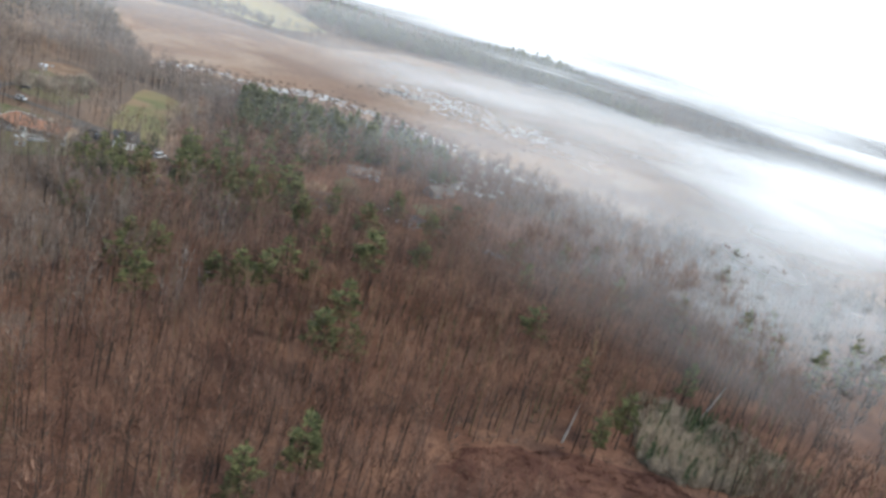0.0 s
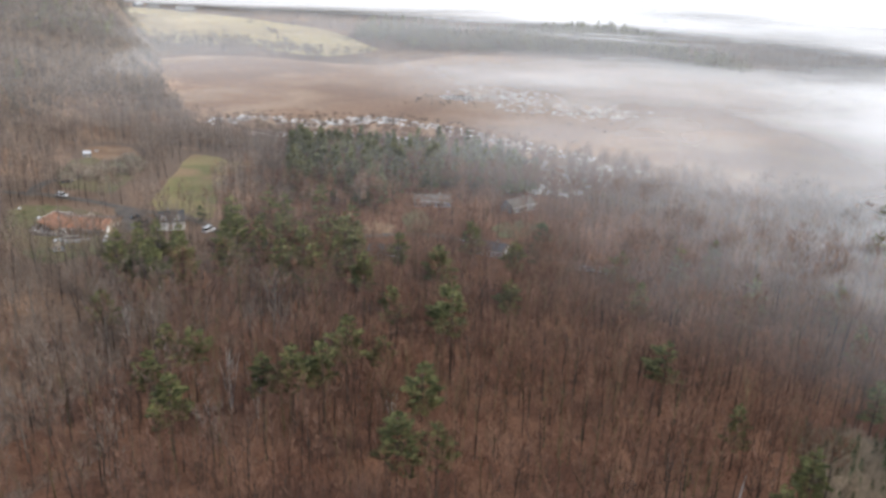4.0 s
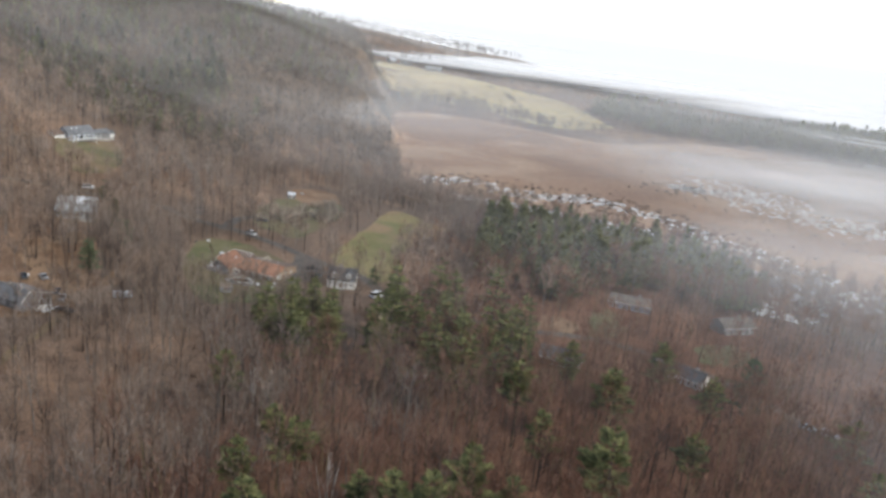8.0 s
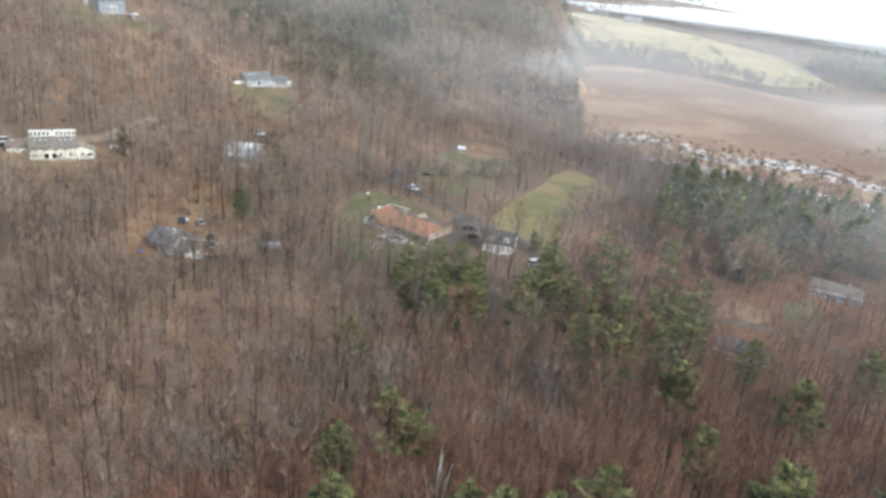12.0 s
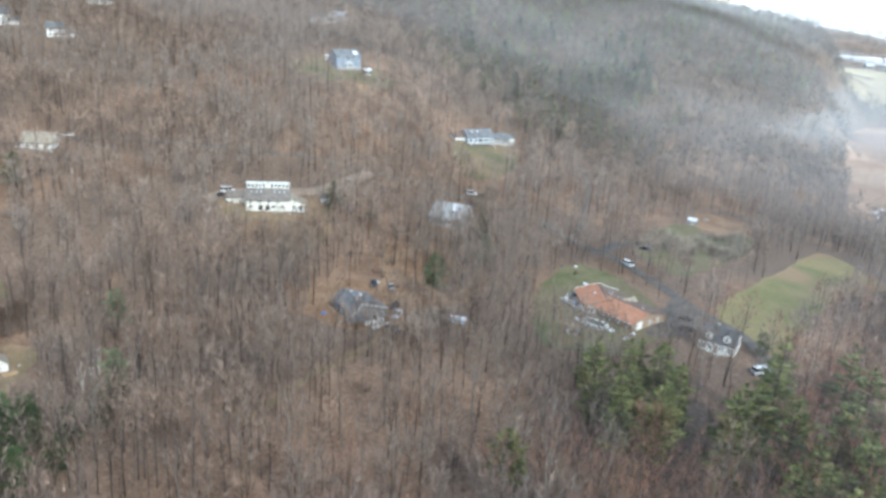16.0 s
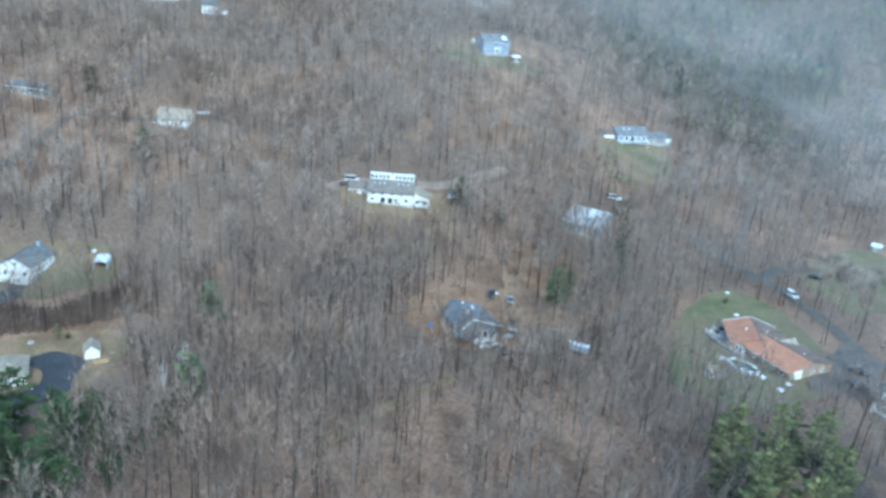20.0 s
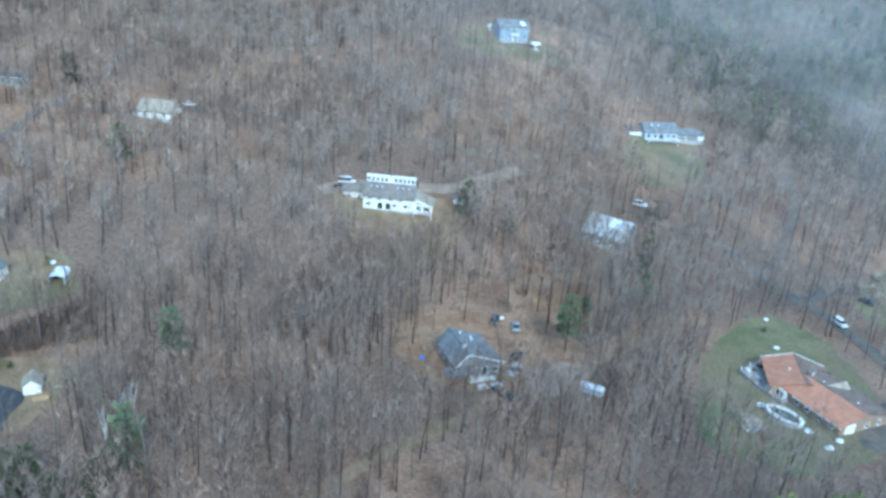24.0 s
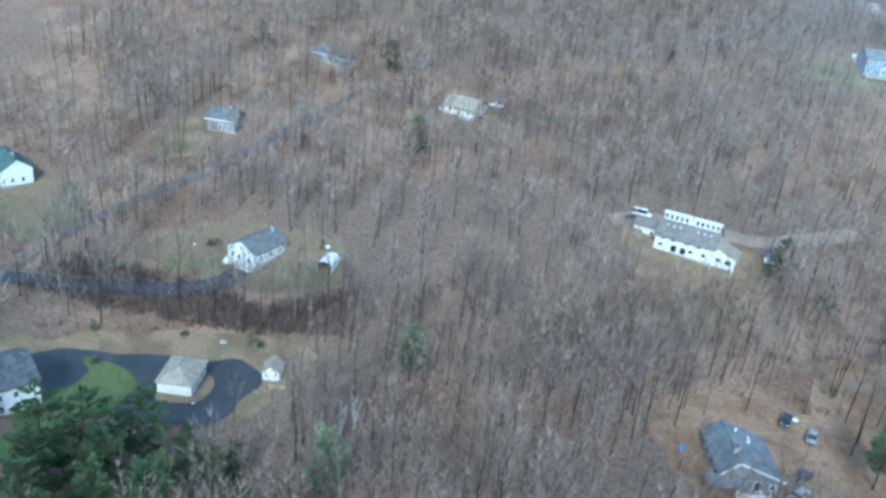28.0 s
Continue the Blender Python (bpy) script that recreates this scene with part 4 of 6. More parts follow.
def conifer(x, y, size, n, label="tall white pine with ragged green tiers of needles", kinds=PINES, name="pine_tree"):
    trunk, crown, _ = kinds[n % len(kinds)]
    tree = new(name)
    tree.matrix_world = Matrix.Translation((x, y, height(x, y))) @ pose(0, 0, 0, 0, 0, n * 77) @ Matrix.Scale(size, 4)
    part("trunk", trunk, None, tree)
    part("crown", crown, None, tree)
    return tagged(tree, label, "pine tree" if kinds in (PINES, TOPS) else "conifer", "evergreen trees")


pine_belt = [(-123, 250), (-118, 245), (-106, 240), (-120, 257), (-117, 264), (-110, 262), (-114, 252), (-102, 249), (-107, 258), (-120, 270), (-91, 254), (-96, 264), (-97, 275), (-101, 284), (-89, 258), (-91, 293), (-84, 288), (-75, 256),
             (-71, 253), (-80, 273), (-72, 267), (-66, 268), (-75, 300), (-61, 277), (-61, 286), (-64, 254), (-59, 258), (-70, 262), (-122, 263), (-113, 247), (-100, 244), (-94, 271), (-88, 250), (-82, 281), (-74, 247), (-62, 268), (-55, 265), (-63, 246), (-84, 262), (-78, 262)]
pine_scattered = [(-85, 201, 0.75), (-76, 195, 0.85), (-81, 183.5, 0.85), (-71, 172, 0.9), (-57, 186, 0.8), (-50, 185, 0.95), (-45, 190, 0.9), (-42, 199, 1.0), (-35, 204, 0.7), (-37, 226.5, 0.85), (-47, 241, 1.0),
                  (-20, 215, 1.15), (-22, 180, 1.0), (-24, 163, 0.95), (-17, 166, 0.8), (-7, 237, 0.85), (29, 206, 0.85), (-42, 266, 0.9), (-28, 251, 1.0), (-21, 279, 0.95), (-7, 267, 0.9),
                  (24, 266, 0.85), (27, 244, 0.8), (-108, 214, 0.8)]
pine_right = [(103, 227, 0.8), (121, 232, 0.95), (141, 252, 0.95), (147, 246, 0.9), (104, 255, 0.9), (134, 240, 0.75), (42, 275, 0.9), (55, 289, 0.8), (60, 256, 0.85), (81, 251, 0.85), (83, 260, 0.8), (108, 300, 0.95), (101, 246, 0.95), (80, 233, 0.75), (110, 241, 0.85), (56, 249, 0.7), (41, 187, 0.7),
              (51, 172, 0.75), (44, 163, 0.7), (74, 204, 0.7), (122, 335, 0.9), (130, 320, 0.8), (-26, 112, 0.85), (-18, 125, 0.9), (118, 270, 0.8), (150, 300, 0.8)]
pine_low = [(-179, 127), (-173, 122), (-181, 119), (-176, 131), (-166, 124), (-168, 133), (-160, 130), (-167, 142), (-161, 150), (-186, 133), (-173, 160), (-154, 140), (-172, 148), (-164, 118), (-184, 149), (-158, 124), (-170, 154), (-178, 143)]
pine_pale = [(-178.5, 165, 0.95), (-217, 174.5, 0.85), (-198, 259, 0.95), (-209, 270, 0.5), (-210, 287, 0.8)]
pine_yards = [(-178, 147), (-268.5, 262.5), (-232, 303)]
for n, (x, y) in enumerate(pine_belt):
    conifer(x, y, rng.uniform(0.85, 1.1) * (0.88 if x < -103 else 1.0), n)
for n, (x, y, size) in enumerate(pine_scattered):
    conifer(x, y, size, n + 2, "white pine with a broad ragged crown above bare woods", TOPS)
for n, (x, y, size) in enumerate(pine_right):
    conifer(x, y, size, n + 1, "dark white pine beside the misty valley")
for n, (x, y) in enumerate(pine_low):
    conifer(x, y, 1.05 if n == 0 else rng.uniform(0.68, 0.95) if y < 143 else rng.uniform(0.4, 0.58), n, "dense dark green pine below the asphalt yard", DARK)
conifer(-315, 166, 0.85, 1, "bushy green pine beside the bungalow", BUSHY)
for n, (x, y, size) in enumerate(pine_pale):
    conifer(x, y, size, n, "bushy pale green conifer standing among bare trees", PALE, "conifer")
for n, (x, y) in enumerate(pine_yards):
    conifer(x, y, rng.uniform(0.75, 0.95), n, "bushy green conifer beside a yard", CONES, "conifer")

grove = [(-115, 378), (-125, 440), (-104, 492), (-61, 491), (-8, 484), (0, 430), (-5, 392), (-16, 376), (-36, 380), (-50, 376), (-66, 350), (-96, 350)]
hill_green = [(-452, 470), (-417, 500), (-379, 530), (-318, 520), (-292, 437), (-318, 396), (-380, 400)]
dark_spur = [(-480, 420), (-520, 520), (-440, 700), (-380, 740), (-330, 640), (-420, 540), (-330, 430), (-350, 380)]
far_ridge = [(-240, 1050), (-150, 1010), (-60, 1025), (40, 1010), (110, 985), (170, 910), (210, 900), (190, 1010), (120, 1110), (0, 1140), (-120, 1110), (-230, 1120)]
far_hill = [(-480, 470), (-640, 420), (-760, 560), (-720, 800), (-520, 900), (-430, 760), (-470, 620)]


def small_pine(rng, tall, wide, count):
    """A far conifer: ragged sprays of needles on a cone."""
    v, f = [], []
    for n in range(count):
        t = (n + rng.random()) / count
        a, r = rng.uniform(0, 6.28), wide * (1 - t) ** 0.8 * rng.uniform(0.35, 1.1)
        p = Vector((math.cos(a) * r * 0.4, math.sin(a) * r * 0.4, tall * (0.12 + 0.86 * t)))
        d = Vector((math.cos(a) * (r + 0.5), math.sin(a) * (r + 0.5), rng.uniform(0.0, 1.6)))
        q = Vector((-math.sin(a), math.cos(a), rng.uniform(-0.5, 0.5))) * rng.uniform(0.6, 1.2)
        b = len(v)
        v += [tuple(p), tuple(p + d + q), tuple(p + d - q)]
        f.append((b, b + 1, b + 2))
    return v, f


small_pines = [small_pine(rng, 15, 3.2, 70) for _ in range(5)]
grove_pines = [small_pine(rng, 18, 3.4, 190) for _ in range(5)]


def sown_in(outline, step, lo, hi, thin=0.0):
    xs, ys = [p[0] for p in outline], [p[1] for p in outline]
    rows = sown(min(xs), max(xs), min(ys), max(ys), step, lo, hi)
    rows = rows[inside(rows[:, 0], rows[:, 1], outline)]
    # stands and gaps
    drift = np.sin(rows[:, 0] / 17 + 2 * np.sin(rows[:, 1] / 29)) + np.sin(rows[:, 1] / 21 + 1.5 * np.sin(rows[:, 0] / 13))
    return rows[drift + nrng.uniform(-0.7, 0.7, len(rows)) > thin]


scatter("pine_grove", grove_pines, sown_in(grove, 6.0, 0.7, 1.2, -0.45), NEEDLES_FAR, "grove of green pines by the marsh", "pine grove")
scatter("far_pines", small_pines, np.concatenate([sown_in(dark_spur, 8, 0.4, 1.0, -0.4), sown_in(hill_green, 6.8, 0.4, 0.95, -0.6), sown_in(far_hill, 9, 0.5, 1.1, -0.2), sown_in(far_ridge, 6.5, 0.7, 1.5, -1.6)]), NEEDLES_FAR, "far evergreen woods half lost in mist", "woods")


# ---------------------------------------------------------------- houses
def gable_walls(x0, x1, y0, y1, z0, z1, rise, ridge):
    """Walls with gable ends; the ridge runs along x at the given share of the depth."""
    bm = bmesh.new()
    yr = y0 + (y1 - y0) * ridge
    rows = [[bm.verts.new((x, y, z)) for y, z in ((y0, z0), (y1, z0), (y1, z1), (yr, z1 + rise), (y0, z1))] for x in (x0, x1)]
    bm.faces.new(rows[0])
    bm.faces.new(rows[1][::-1])
    for i in range(5):
        j = (i + 1) % 5
        bm.faces.new((rows[0][j], rows[0][i], rows[1][i], rows[1][j]))
    bmesh.ops.recalc_face_normals(bm, faces=bm.faces)
    return bm


def roof_slope(x0, x1, ya, za, yb, zb, thick=0.2):
    """A sloping slab from its eave (ya, za) up to its ridge (yb, zb)."""
    bm = bmesh.new()
    n = Vector((0, -(zb - za), yb - ya)).normalized()
    if n.z < 0:
        n = -n
    lo = [bm.verts.new((x, y, z)) for x, y, z in ((x0, ya, za), (x1, ya, za), (x1, yb, zb), (x0, yb, zb))]
    hi = [bm.verts.new(v.co + n * thick) for v in lo]
    bm.faces.new(lo)
    bm.faces.new(hi)
    for i in range(4):
        bm.faces.new((lo[i], lo[(i + 1) % 4], hi[(i + 1) % 4], hi[i]))
    bmesh.ops.recalc_face_normals(bm, faces=bm.faces)
    return bm


def block(thing, x0, x1, y0, y1, z0, z1, rise, walls, roof, back=None, ridge=0.5, over=0.4, along="x"):
    """One gabled volume of a house: foundation, wall, two roof slopes."""
    turn = Matrix() if along == "x" else pose(0, 0, 0, 0, 0, 90)
    if along == "y":
        x0, x1, y0, y1 = y0, y1, -x1, -x0
    obs = [part("foundation", boxes((x0 + 0.05, x1 - 0.05, y0 + 0.05, y1 - 0.05, z0 - 2.2, z0 + 0.3)), CONCRETE, thing),
           part("wall", gable_walls(x0, x1, y0, y1, z0 + 0.3, z1, rise, ridge), walls, thing)]
    yr, zr = y0 + (y1 - y0) * ridge, z1 + rise + 0.02
    for ya, m in ((y0, roof), (y1, back or roof)):
        s = (zr - z1 - 0.02) / abs(yr - ya)
        ye = ya - over if ya < yr else ya + over
        obs.append(part("roof_slope", roof_slope(x0 - over, x1 + over, ye, z1 + 0.02 - over * s, yr, zr), m, thing))
    obs.append(part("ridge_cap", boxes((x0 - over, x1 + over, yr - 0.15, yr + 0.15, zr + 0.12, zr + 0.26)), back or roof, thing))
    for ob in obs:
        ob.matrix_local = turn
    return obs


TURN = {"F": 0, "R": 90, "B": 180, "L": -90}
WINDOWS = {}


def opening(thing, at, face, w, h, kind="window", frame_mat=None):
    """A window or door: a frame proud of the wall with panes or a leaf set back in it. at: the middle of its foot on the wall."""
    key = (kind, w, h)
    if key not in WINDOWS:
        t = 0.12
        bars = [(-w / 2, -w / 2 + t, -0.1, 0.04, 0, h), (w / 2 - t, w / 2, -0.1, 0.04, 0, h), (-w / 2 + t, w / 2 - t, -0.1, 0.04, h - t, h), (-w / 2 + t, w / 2 - t, -0.14, 0.04, -0.06, t)]
        if kind == "window":
            bars.append((-w / 2 + t, w / 2 - t, -0.06, 0.02, h / 2 - 0.04, h / 2 + 0.04))
        me, leaf = bpy.data.meshes.new(kind), bpy.data.meshes.new("pane")
        for m, bm in ((me, boxes(*bars)), (leaf, boxes((-w / 2 + t, w / 2 - t, -0.04, 0.0, t, h - t)))):
            bm.to_mesh(m)
            bm.free()
        me.materials.append(WHITE)
        leaf.materials.append(GLASS if kind in ("window", "glass_door") else (WHITE if kind == "garage_door" else BRICKWALL))
        WINDOWS[key] = (me, leaf)
    me, leaf = WINDOWS[key]
    ob = part(kind, me, None, thing)
    ob.matrix_local = Matrix.Translation(at) @ pose(0, 0, 0, 0, 0, TURN[face])
    part("pane" if kind in ("window", "glass_door") else "door_leaf", leaf, None, ob)
    return ob


def row(thing, face, us, v, z, w=1.0, h=1.3, kind="window"):
    """Openings side by side on one wall: v is where that wall stands."""
    for u in us:
        opening(thing, (u, v, z) if face in "FB" else (v, u, z), face, w, h, kind)


def chimney(thing, x, y, z0, z1, w=0.7, m=None):
    c = part("chimney", boxes((x - w / 2, x + w / 2, y - w / 2, y + w / 2, z0, z1), (x - w / 2 - 0.08, x + w / 2 + 0.08, y - w / 2 - 0.08, y + w / 2 + 0.08, z1 - 0.25, z1)), m or BRICK, thing)
    part("flue", boxes((x - 0.15, x + 0.15, y - 0.15, y + 0.15, z1, z1 + 0.3)), R_DARK, c)


def pipes(thing, *ats):
    for x, y, z in ats:
        part("roof_vent", boxes((x - 0.18, x + 0.18, y - 0.18, y + 0.18, z - 0.3, z + 0.45)), WHITE, thing)


def deck(thing, x0, x1, y0, y1, z, ground, m=None, rail=True):
    """A raised wooden deck with posts and a railing."""
    d = part("deck", boxes((x0, x1, y0, y1, z - 0.2, z)), m or DECKWOOD, thing)
    for x in (x0 + 0.1, x1 - 0.1):
        for y in (y0 + 0.1, y1 - 0.1):
            part("post", boxes((x - 0.08, x + 0.08, y - 0.08, y + 0.08, ground - 1.2, z + (1.0 if rail else 0))), WHITE, d)
    if rail:
        part("rail", boxes((x0, x1, y0, y0 + 0.08, z + 0.9, z + 1.0), (x0, x0 + 0.08, y0, y1, z + 0.9, z + 1.0), (x1 - 0.08, x1, y0, y1, z + 0.9, z + 1.0)), WHITE, d)
        for n in range(int((x1 - x0) / 0.5)):
            part("baluster", boxes((x0 + 0.5 * n + 0.2, x0 + 0.5 * n + 0.25, y0 + 0.02, y0 + 0.06, z, z + 0.9)), WHITE, d)
    return d


def dormer(thing, x, y0, y1, z0, w=1.8, h=1.5, roof=None, walls=None):
    """A gabled dormer: its front at y0, running back to y1."""
    d = part("dormer", gable_walls(-(y1), -(y0), x - w / 2, x + w / 2, z0, z0 + h, 0.7, 0.5), walls or WHITE, thing)
    d.matrix_local = pose(0, 0, 0, 0, 0, -90)
    for s in (-1, 1):
        part("dormer_roof", roof_slope(-y1, -y0 + 0.25, x + s * (w / 2 + 0.2), z0 + h - 0.1, x, z0 + h + 0.72, 0.1), roof or R_DARK, d)
    opening(thing, (x, y0, z0 + 0.2), "F", 0.9, 1.1)


def slab(points, thick=0.18):
    """A flat roof face with thickness, from its lower outline."""
    bm = bmesh.new()
    low = [bm.verts.new(p) for p in points]
    f = bm.faces.new(low)
    f.normal_update()
    n = f.normal if f.normal.z > 0 else -f.normal
    top = [bm.verts.new(v.co + n * thick) for v in low]
    bm.faces.new(top)
    for i in range(len(low)):
        j = (i + 1) % len(low)
        bm.faces.new((low[i], low[j], top[j], top[i]))
    bmesh.ops.recalc_face_normals(bm, faces=bm.faces)
    return bm


def hipped(thing, x0, x1, y0, y1, z0, z1, rise, walls, roof, over=0.4, inset=0.8):
    """A volume under a hipped roof, its ridge along x."""
    part("foundation", boxes((x0 + 0.05, x1 - 0.05, y0 + 0.05, y1 - 0.05, z0 - 2.2, z0 + 0.3)), CONCRETE, thing)
    part("wall", boxes((x0, x1, y0, y1, z0 + 0.3, z1)), walls, thing)
    a, b, c, d, ym = x0 - over, x1 + over, y0 - over, y1 + over, (y0 + y1) / 2
    k = (ym - c) * inset
    p, q = (a + k, ym, z1 + rise), (b - k, ym, z1 + rise)
    for face in ([(a, c, z1), (b, c, z1), q, p], [(b, d, z1), (a, d, z1), p, q], [(a, d, z1), (a, c, z1), p], [(b, c, z1), (b, d, z1), q]):
        part("roof_slope", slab(face), roof, thing)


def home(name, x, y, turn, label, sink=0.0, z=None):
    h = new(name)
    h.matrix_world = pose(x, y, (height(x, y) if z is None else z) - sink, 0, 0, turn)
    return tagged(h, label, "house")


# cream house with a clerestory, lower garage wing and lean-to
h = home("house", -277.5, 241.0, 65, "two-storey cream house with a clerestory above its brown roof", 0.6)
part("foundation", boxes((-7.4, 7.4, -4.4, 5.4, -2.5, 0.2)), CONCRETE, h)
part("wall", boxes((-7.5, 7.5, -4.5, 5.5, 0.2, 4.3)), CREAM, h)
part("gable_wall", gable_walls(-7.45, 7.45, -4.4, 5.4, 4.25, 4.3, 2.35, 0.52), CREAM, h)
part("roof_slope", roof_slope(-7.9, 7.9, -5.1, 4.1, 0.6, 6.9), R_TAUPE, h, "grey-brown shingled front slope")
part("roof_slope", roof_slope(-7.9, 7.9, 6.1, 4.2, 0.9, 8.6), R_TAN, h)
part("clerestory", boxes((-7.3, -0.35, 0.5, 1.3, 6.7, 9.0), (0.35, 7.3, 0.5, 1.3, 6.7, 9.0), (-0.35, 0.35, 0.9, 1.3, 6.7, 8.6)), CREAM, h, "cream clerestory wall with a row of windows")
part("clerestory_roof", boxes((-7.5, -0.2, 0.2, 1.6, 9.0, 9.15), (0.2, 7.5, 0.2, 1.6, 9.0, 9.15)), WHITE, h)
row(h, "F", [-6.6, -5.3, -4.0, -2.7, -1.4, 1.4, 2.7, 4.0, 5.3, 6.6], 0.48, 7.35, 1.02, 1.35)
for n, u in enumerate((-5.6, -3.9, -2.3, 2.3, 3.9, 5.6)):
    part("skylight", roof_slope(u - 0.28, u + 0.28, -1.8, 6.02, -1.1, 6.36, 0.27), PALEBLUE, h)
row(h, "F", [-5.9, 1.9, 5.2], -4.5, 1.2, 1.4, 1.1)
row(h, "F", [-2.4, 0.0], -4.5, 0.35, 1.7, 2.1, "glass_door")
row(h, "F", [-5.6, -2.8, 0.6, 3.6], -4.5, 3.1, 1.6, 0.8)
row(h, "R", [-2.5, 1.5], 7.5, 1.2, 1.2, 1.2)
block(h, -14.6, -7.6, 0.6, 6.0, 0.6, 3.4, 1.5, CREAM, R_TAUPE)
row(h, "F", [-12.6, -9.6], 0.6, 1.3, 1.2, 1.1)
bm = bmesh.new()
ends = [[bm.verts.new((x, y, z)) for x, z in ((7.52, -1.5), (12.9, -1.5), (12.9, 2.3), (7.52, 4.5))] for y in (-3.0, 3.2)]
for i in range(4):
    bm.faces.new((ends[0][i], ends[0][(i + 1) % 4], ends[1][(i + 1) % 4], ends[1][i]))
bm.faces.new(ends[0])
bm.faces.new(ends[1])
bmesh.ops.recalc_face_normals(bm, faces=bm.faces)
part("lean_to_wall", bm, CREAM, h, "cream lean-to wing with a sloping top")
part("lean_to_roof", roof_slope(-3.4, 3.8, -13.5, 2.15, -7.55, 4.6, 0.18), R_TAN, h).matrix_local = pose(0, 0, 0, 0, 0, 90)
row(h, "F", [9.0], -3.0, 0.5, 1.6, 1.3)
row(h, "F", [11.3], -3.0, 0.2, 1.7, 1.6, "glass_door")
deck(h, 7.6, 13.0, -5.6, -3.1, 0.4, -1.2, WHITE)

# ranch house bent in two under a low orange and brown roof, with a deck
h = home("house", -162.2, 303.0, 3, "low ranch house with orange-brown shingled roof and grey deck")
block(h, -7.8, 7.8, -6.0, 8.4, 0.0, 2.6, 1.9, BRICKWALL, R_ORANGE, R_BROWN, 0.42, over=0.6)
bend = pose(-10.4, 0.9, 0, 0, 0, -35)
for ob in block(h, -5.75, 6.2, -6.4, 6.4, 0.0, 2.6, 2.0, BRICKWALL, R_ORANGE, R_BROWN, over=0.55):
    ob.matrix_local = bend
for y in (-6.9, 6.9):
    part("barge_board", roof_slope(-6.42, -6.3, y, 2.5, 0.0, 4.62, 0.28), WHITE, h).matrix_local = bend
block(h, -4.3, -1.6, 0.9, 6.9, 0.3, 3.0, 1.2, CREAM, R_TAN, R_TAN, over=0.25, along="y")
part("gutter", boxes((-4.6, 8.4, -6.75, -6.6, 2.35, 2.48)), WHITE, h)
row(h, "F", [-3.4, -0.6, 2.6, 5.6], -6.0, 0.9, 1.3, 1.2)
row(h, "R", [-3.2], 7.8, 0.32, 2.8, 2.2, "garage_door")
row(h, "R", [1.6, 5.0], 7.8, 0.9, 1.1, 1.2)
for n, u in enumerate((-4.2, -1.4, 1.2)):
    opening(h, (0, 0, 0), "F", 1.6, 2.0, "glass_door").matrix_local = bend @ Matrix.Translation((u, -6.4, 0.4))
for v in (-3.4, 0.2, 3.6):
    opening(h, (0, 0, 0), "L", 1.2, 1.2).matrix_local = bend @ Matrix.Translation((-5.75, v, 0.9)) @ pose(0, 0, 0, 0, 0, -90)
part("bay", boxes((-8.6, -6.0, -6.9, -4.6, -0.4, 2.35)), WHITE, h, "white glazed bay")
row(h, "F", [-7.9, -6.7], -6.9, 0.5, 0.95, 1.7, "glass_door")
chimney(h, -7.2, 1.2, 3.5, 5.5)
pipes(h, (-4.6, 2.2, 3.9), (4.0, 2.6, 3.8), (-11.0, -1.4, 4.2))
d = part("deck", extruded([(-21.0, 0.5), (-19.0, -7.2), (-12.7, -8.2), (-5.5, -8.0), (-5.5, -5.2), (-14.5, -3.6)], -0.6, 0.6), DECKWOOD, h, "weathered grey board deck")
for x, y in ((-20.6, 0.2), (-19.8, -3.5), (-18.8, -7.0), (-15.6, -7.6), (-12.7, -8.0), (-9.0, -8.0), (-5.7, -7.9)):
    part("post", boxes((x - 0.08, x + 0.08, y - 0.08, y + 0.08, -0.8, 1.5)), WHITE, d)
for x, y, m in ((-18.5, -2.0, R_DARK), (-17.4, -4.4, R_DARK), (-17.8, -6.0, WHITE), (-14.6, -6.4, PALEBLUE), (-13.2, -7.0, R_DARK), (-10.6, -6.9, WHITE)):
    part("planter", boxes((x - 0.5, x + 0.5, y - 0.4, y + 0.4, 0.6, 1.3), bevel=0.06), m, h)

# storey-and-a-half cape with white walls and a dark roof
h = home("house", -135.2, 311.2, 24, "white cape house with dark roof and two white dormers")
block(h, -4.8, 4.8, -4.0, 4.0, 0.0, 3.3, 3.0, WHITE, R_DARK, R_GREY, over=0.3)
dormer(h, -2.4, -3.7, 0.0, 3.9)
dormer(h, 2.4, -3.7, 0.0, 3.9)
row(h, "F", [-3.5, -1.8, 1.8, 3.5], -4.0, 1.2, 0.7, 1.2)
row(h, "F", [0.0], -4.0, 0.3, 1.1, 2.1, "door")
row(h, "R", [-1.5, 1.5], 4.8, 0.9)
part("porch", boxes((-1.6, 1.6, -5.6, -4.1, -0.3, 0.25)), CONCRETE, h)
chimney(h, -1.0, 0.4, 5.5, 7.3)

# grey house with a long blue-grey roof
h = home("house", -199.5, 233.0, 0, "grey house with a long slate-blue roof and white porch")
block(h, -5.4, 6.5, -2.8, 7.4, 0.0, 3.1, 2.6, GREYWALL, R_SLATE, R_SLATE, 0.24, over=0.4)
part("ridge_board", boxes((-5.8, 6.9, -0.5, -0.2, 5.98, 6.07)), R_GREY, h)
row(h, "R", [-1.6, 6.2], 6.5, 0.9, 1.2, 1.3)
for y, z in ((-3.3, 2.95), (7.9, 2.95)):
    part("barge_board", roof_slope(6.86, 6.98, y, z, -0.35, 5.72, 0.3), WHITE, h)
row(h, "F", [-3.8, -1.0, 2.4], -2.8, 1.0)
part("porch", boxes((6.52, 8.8, -0.6, 5.6, -0.8, 0.2)), DECKWOOD, h)
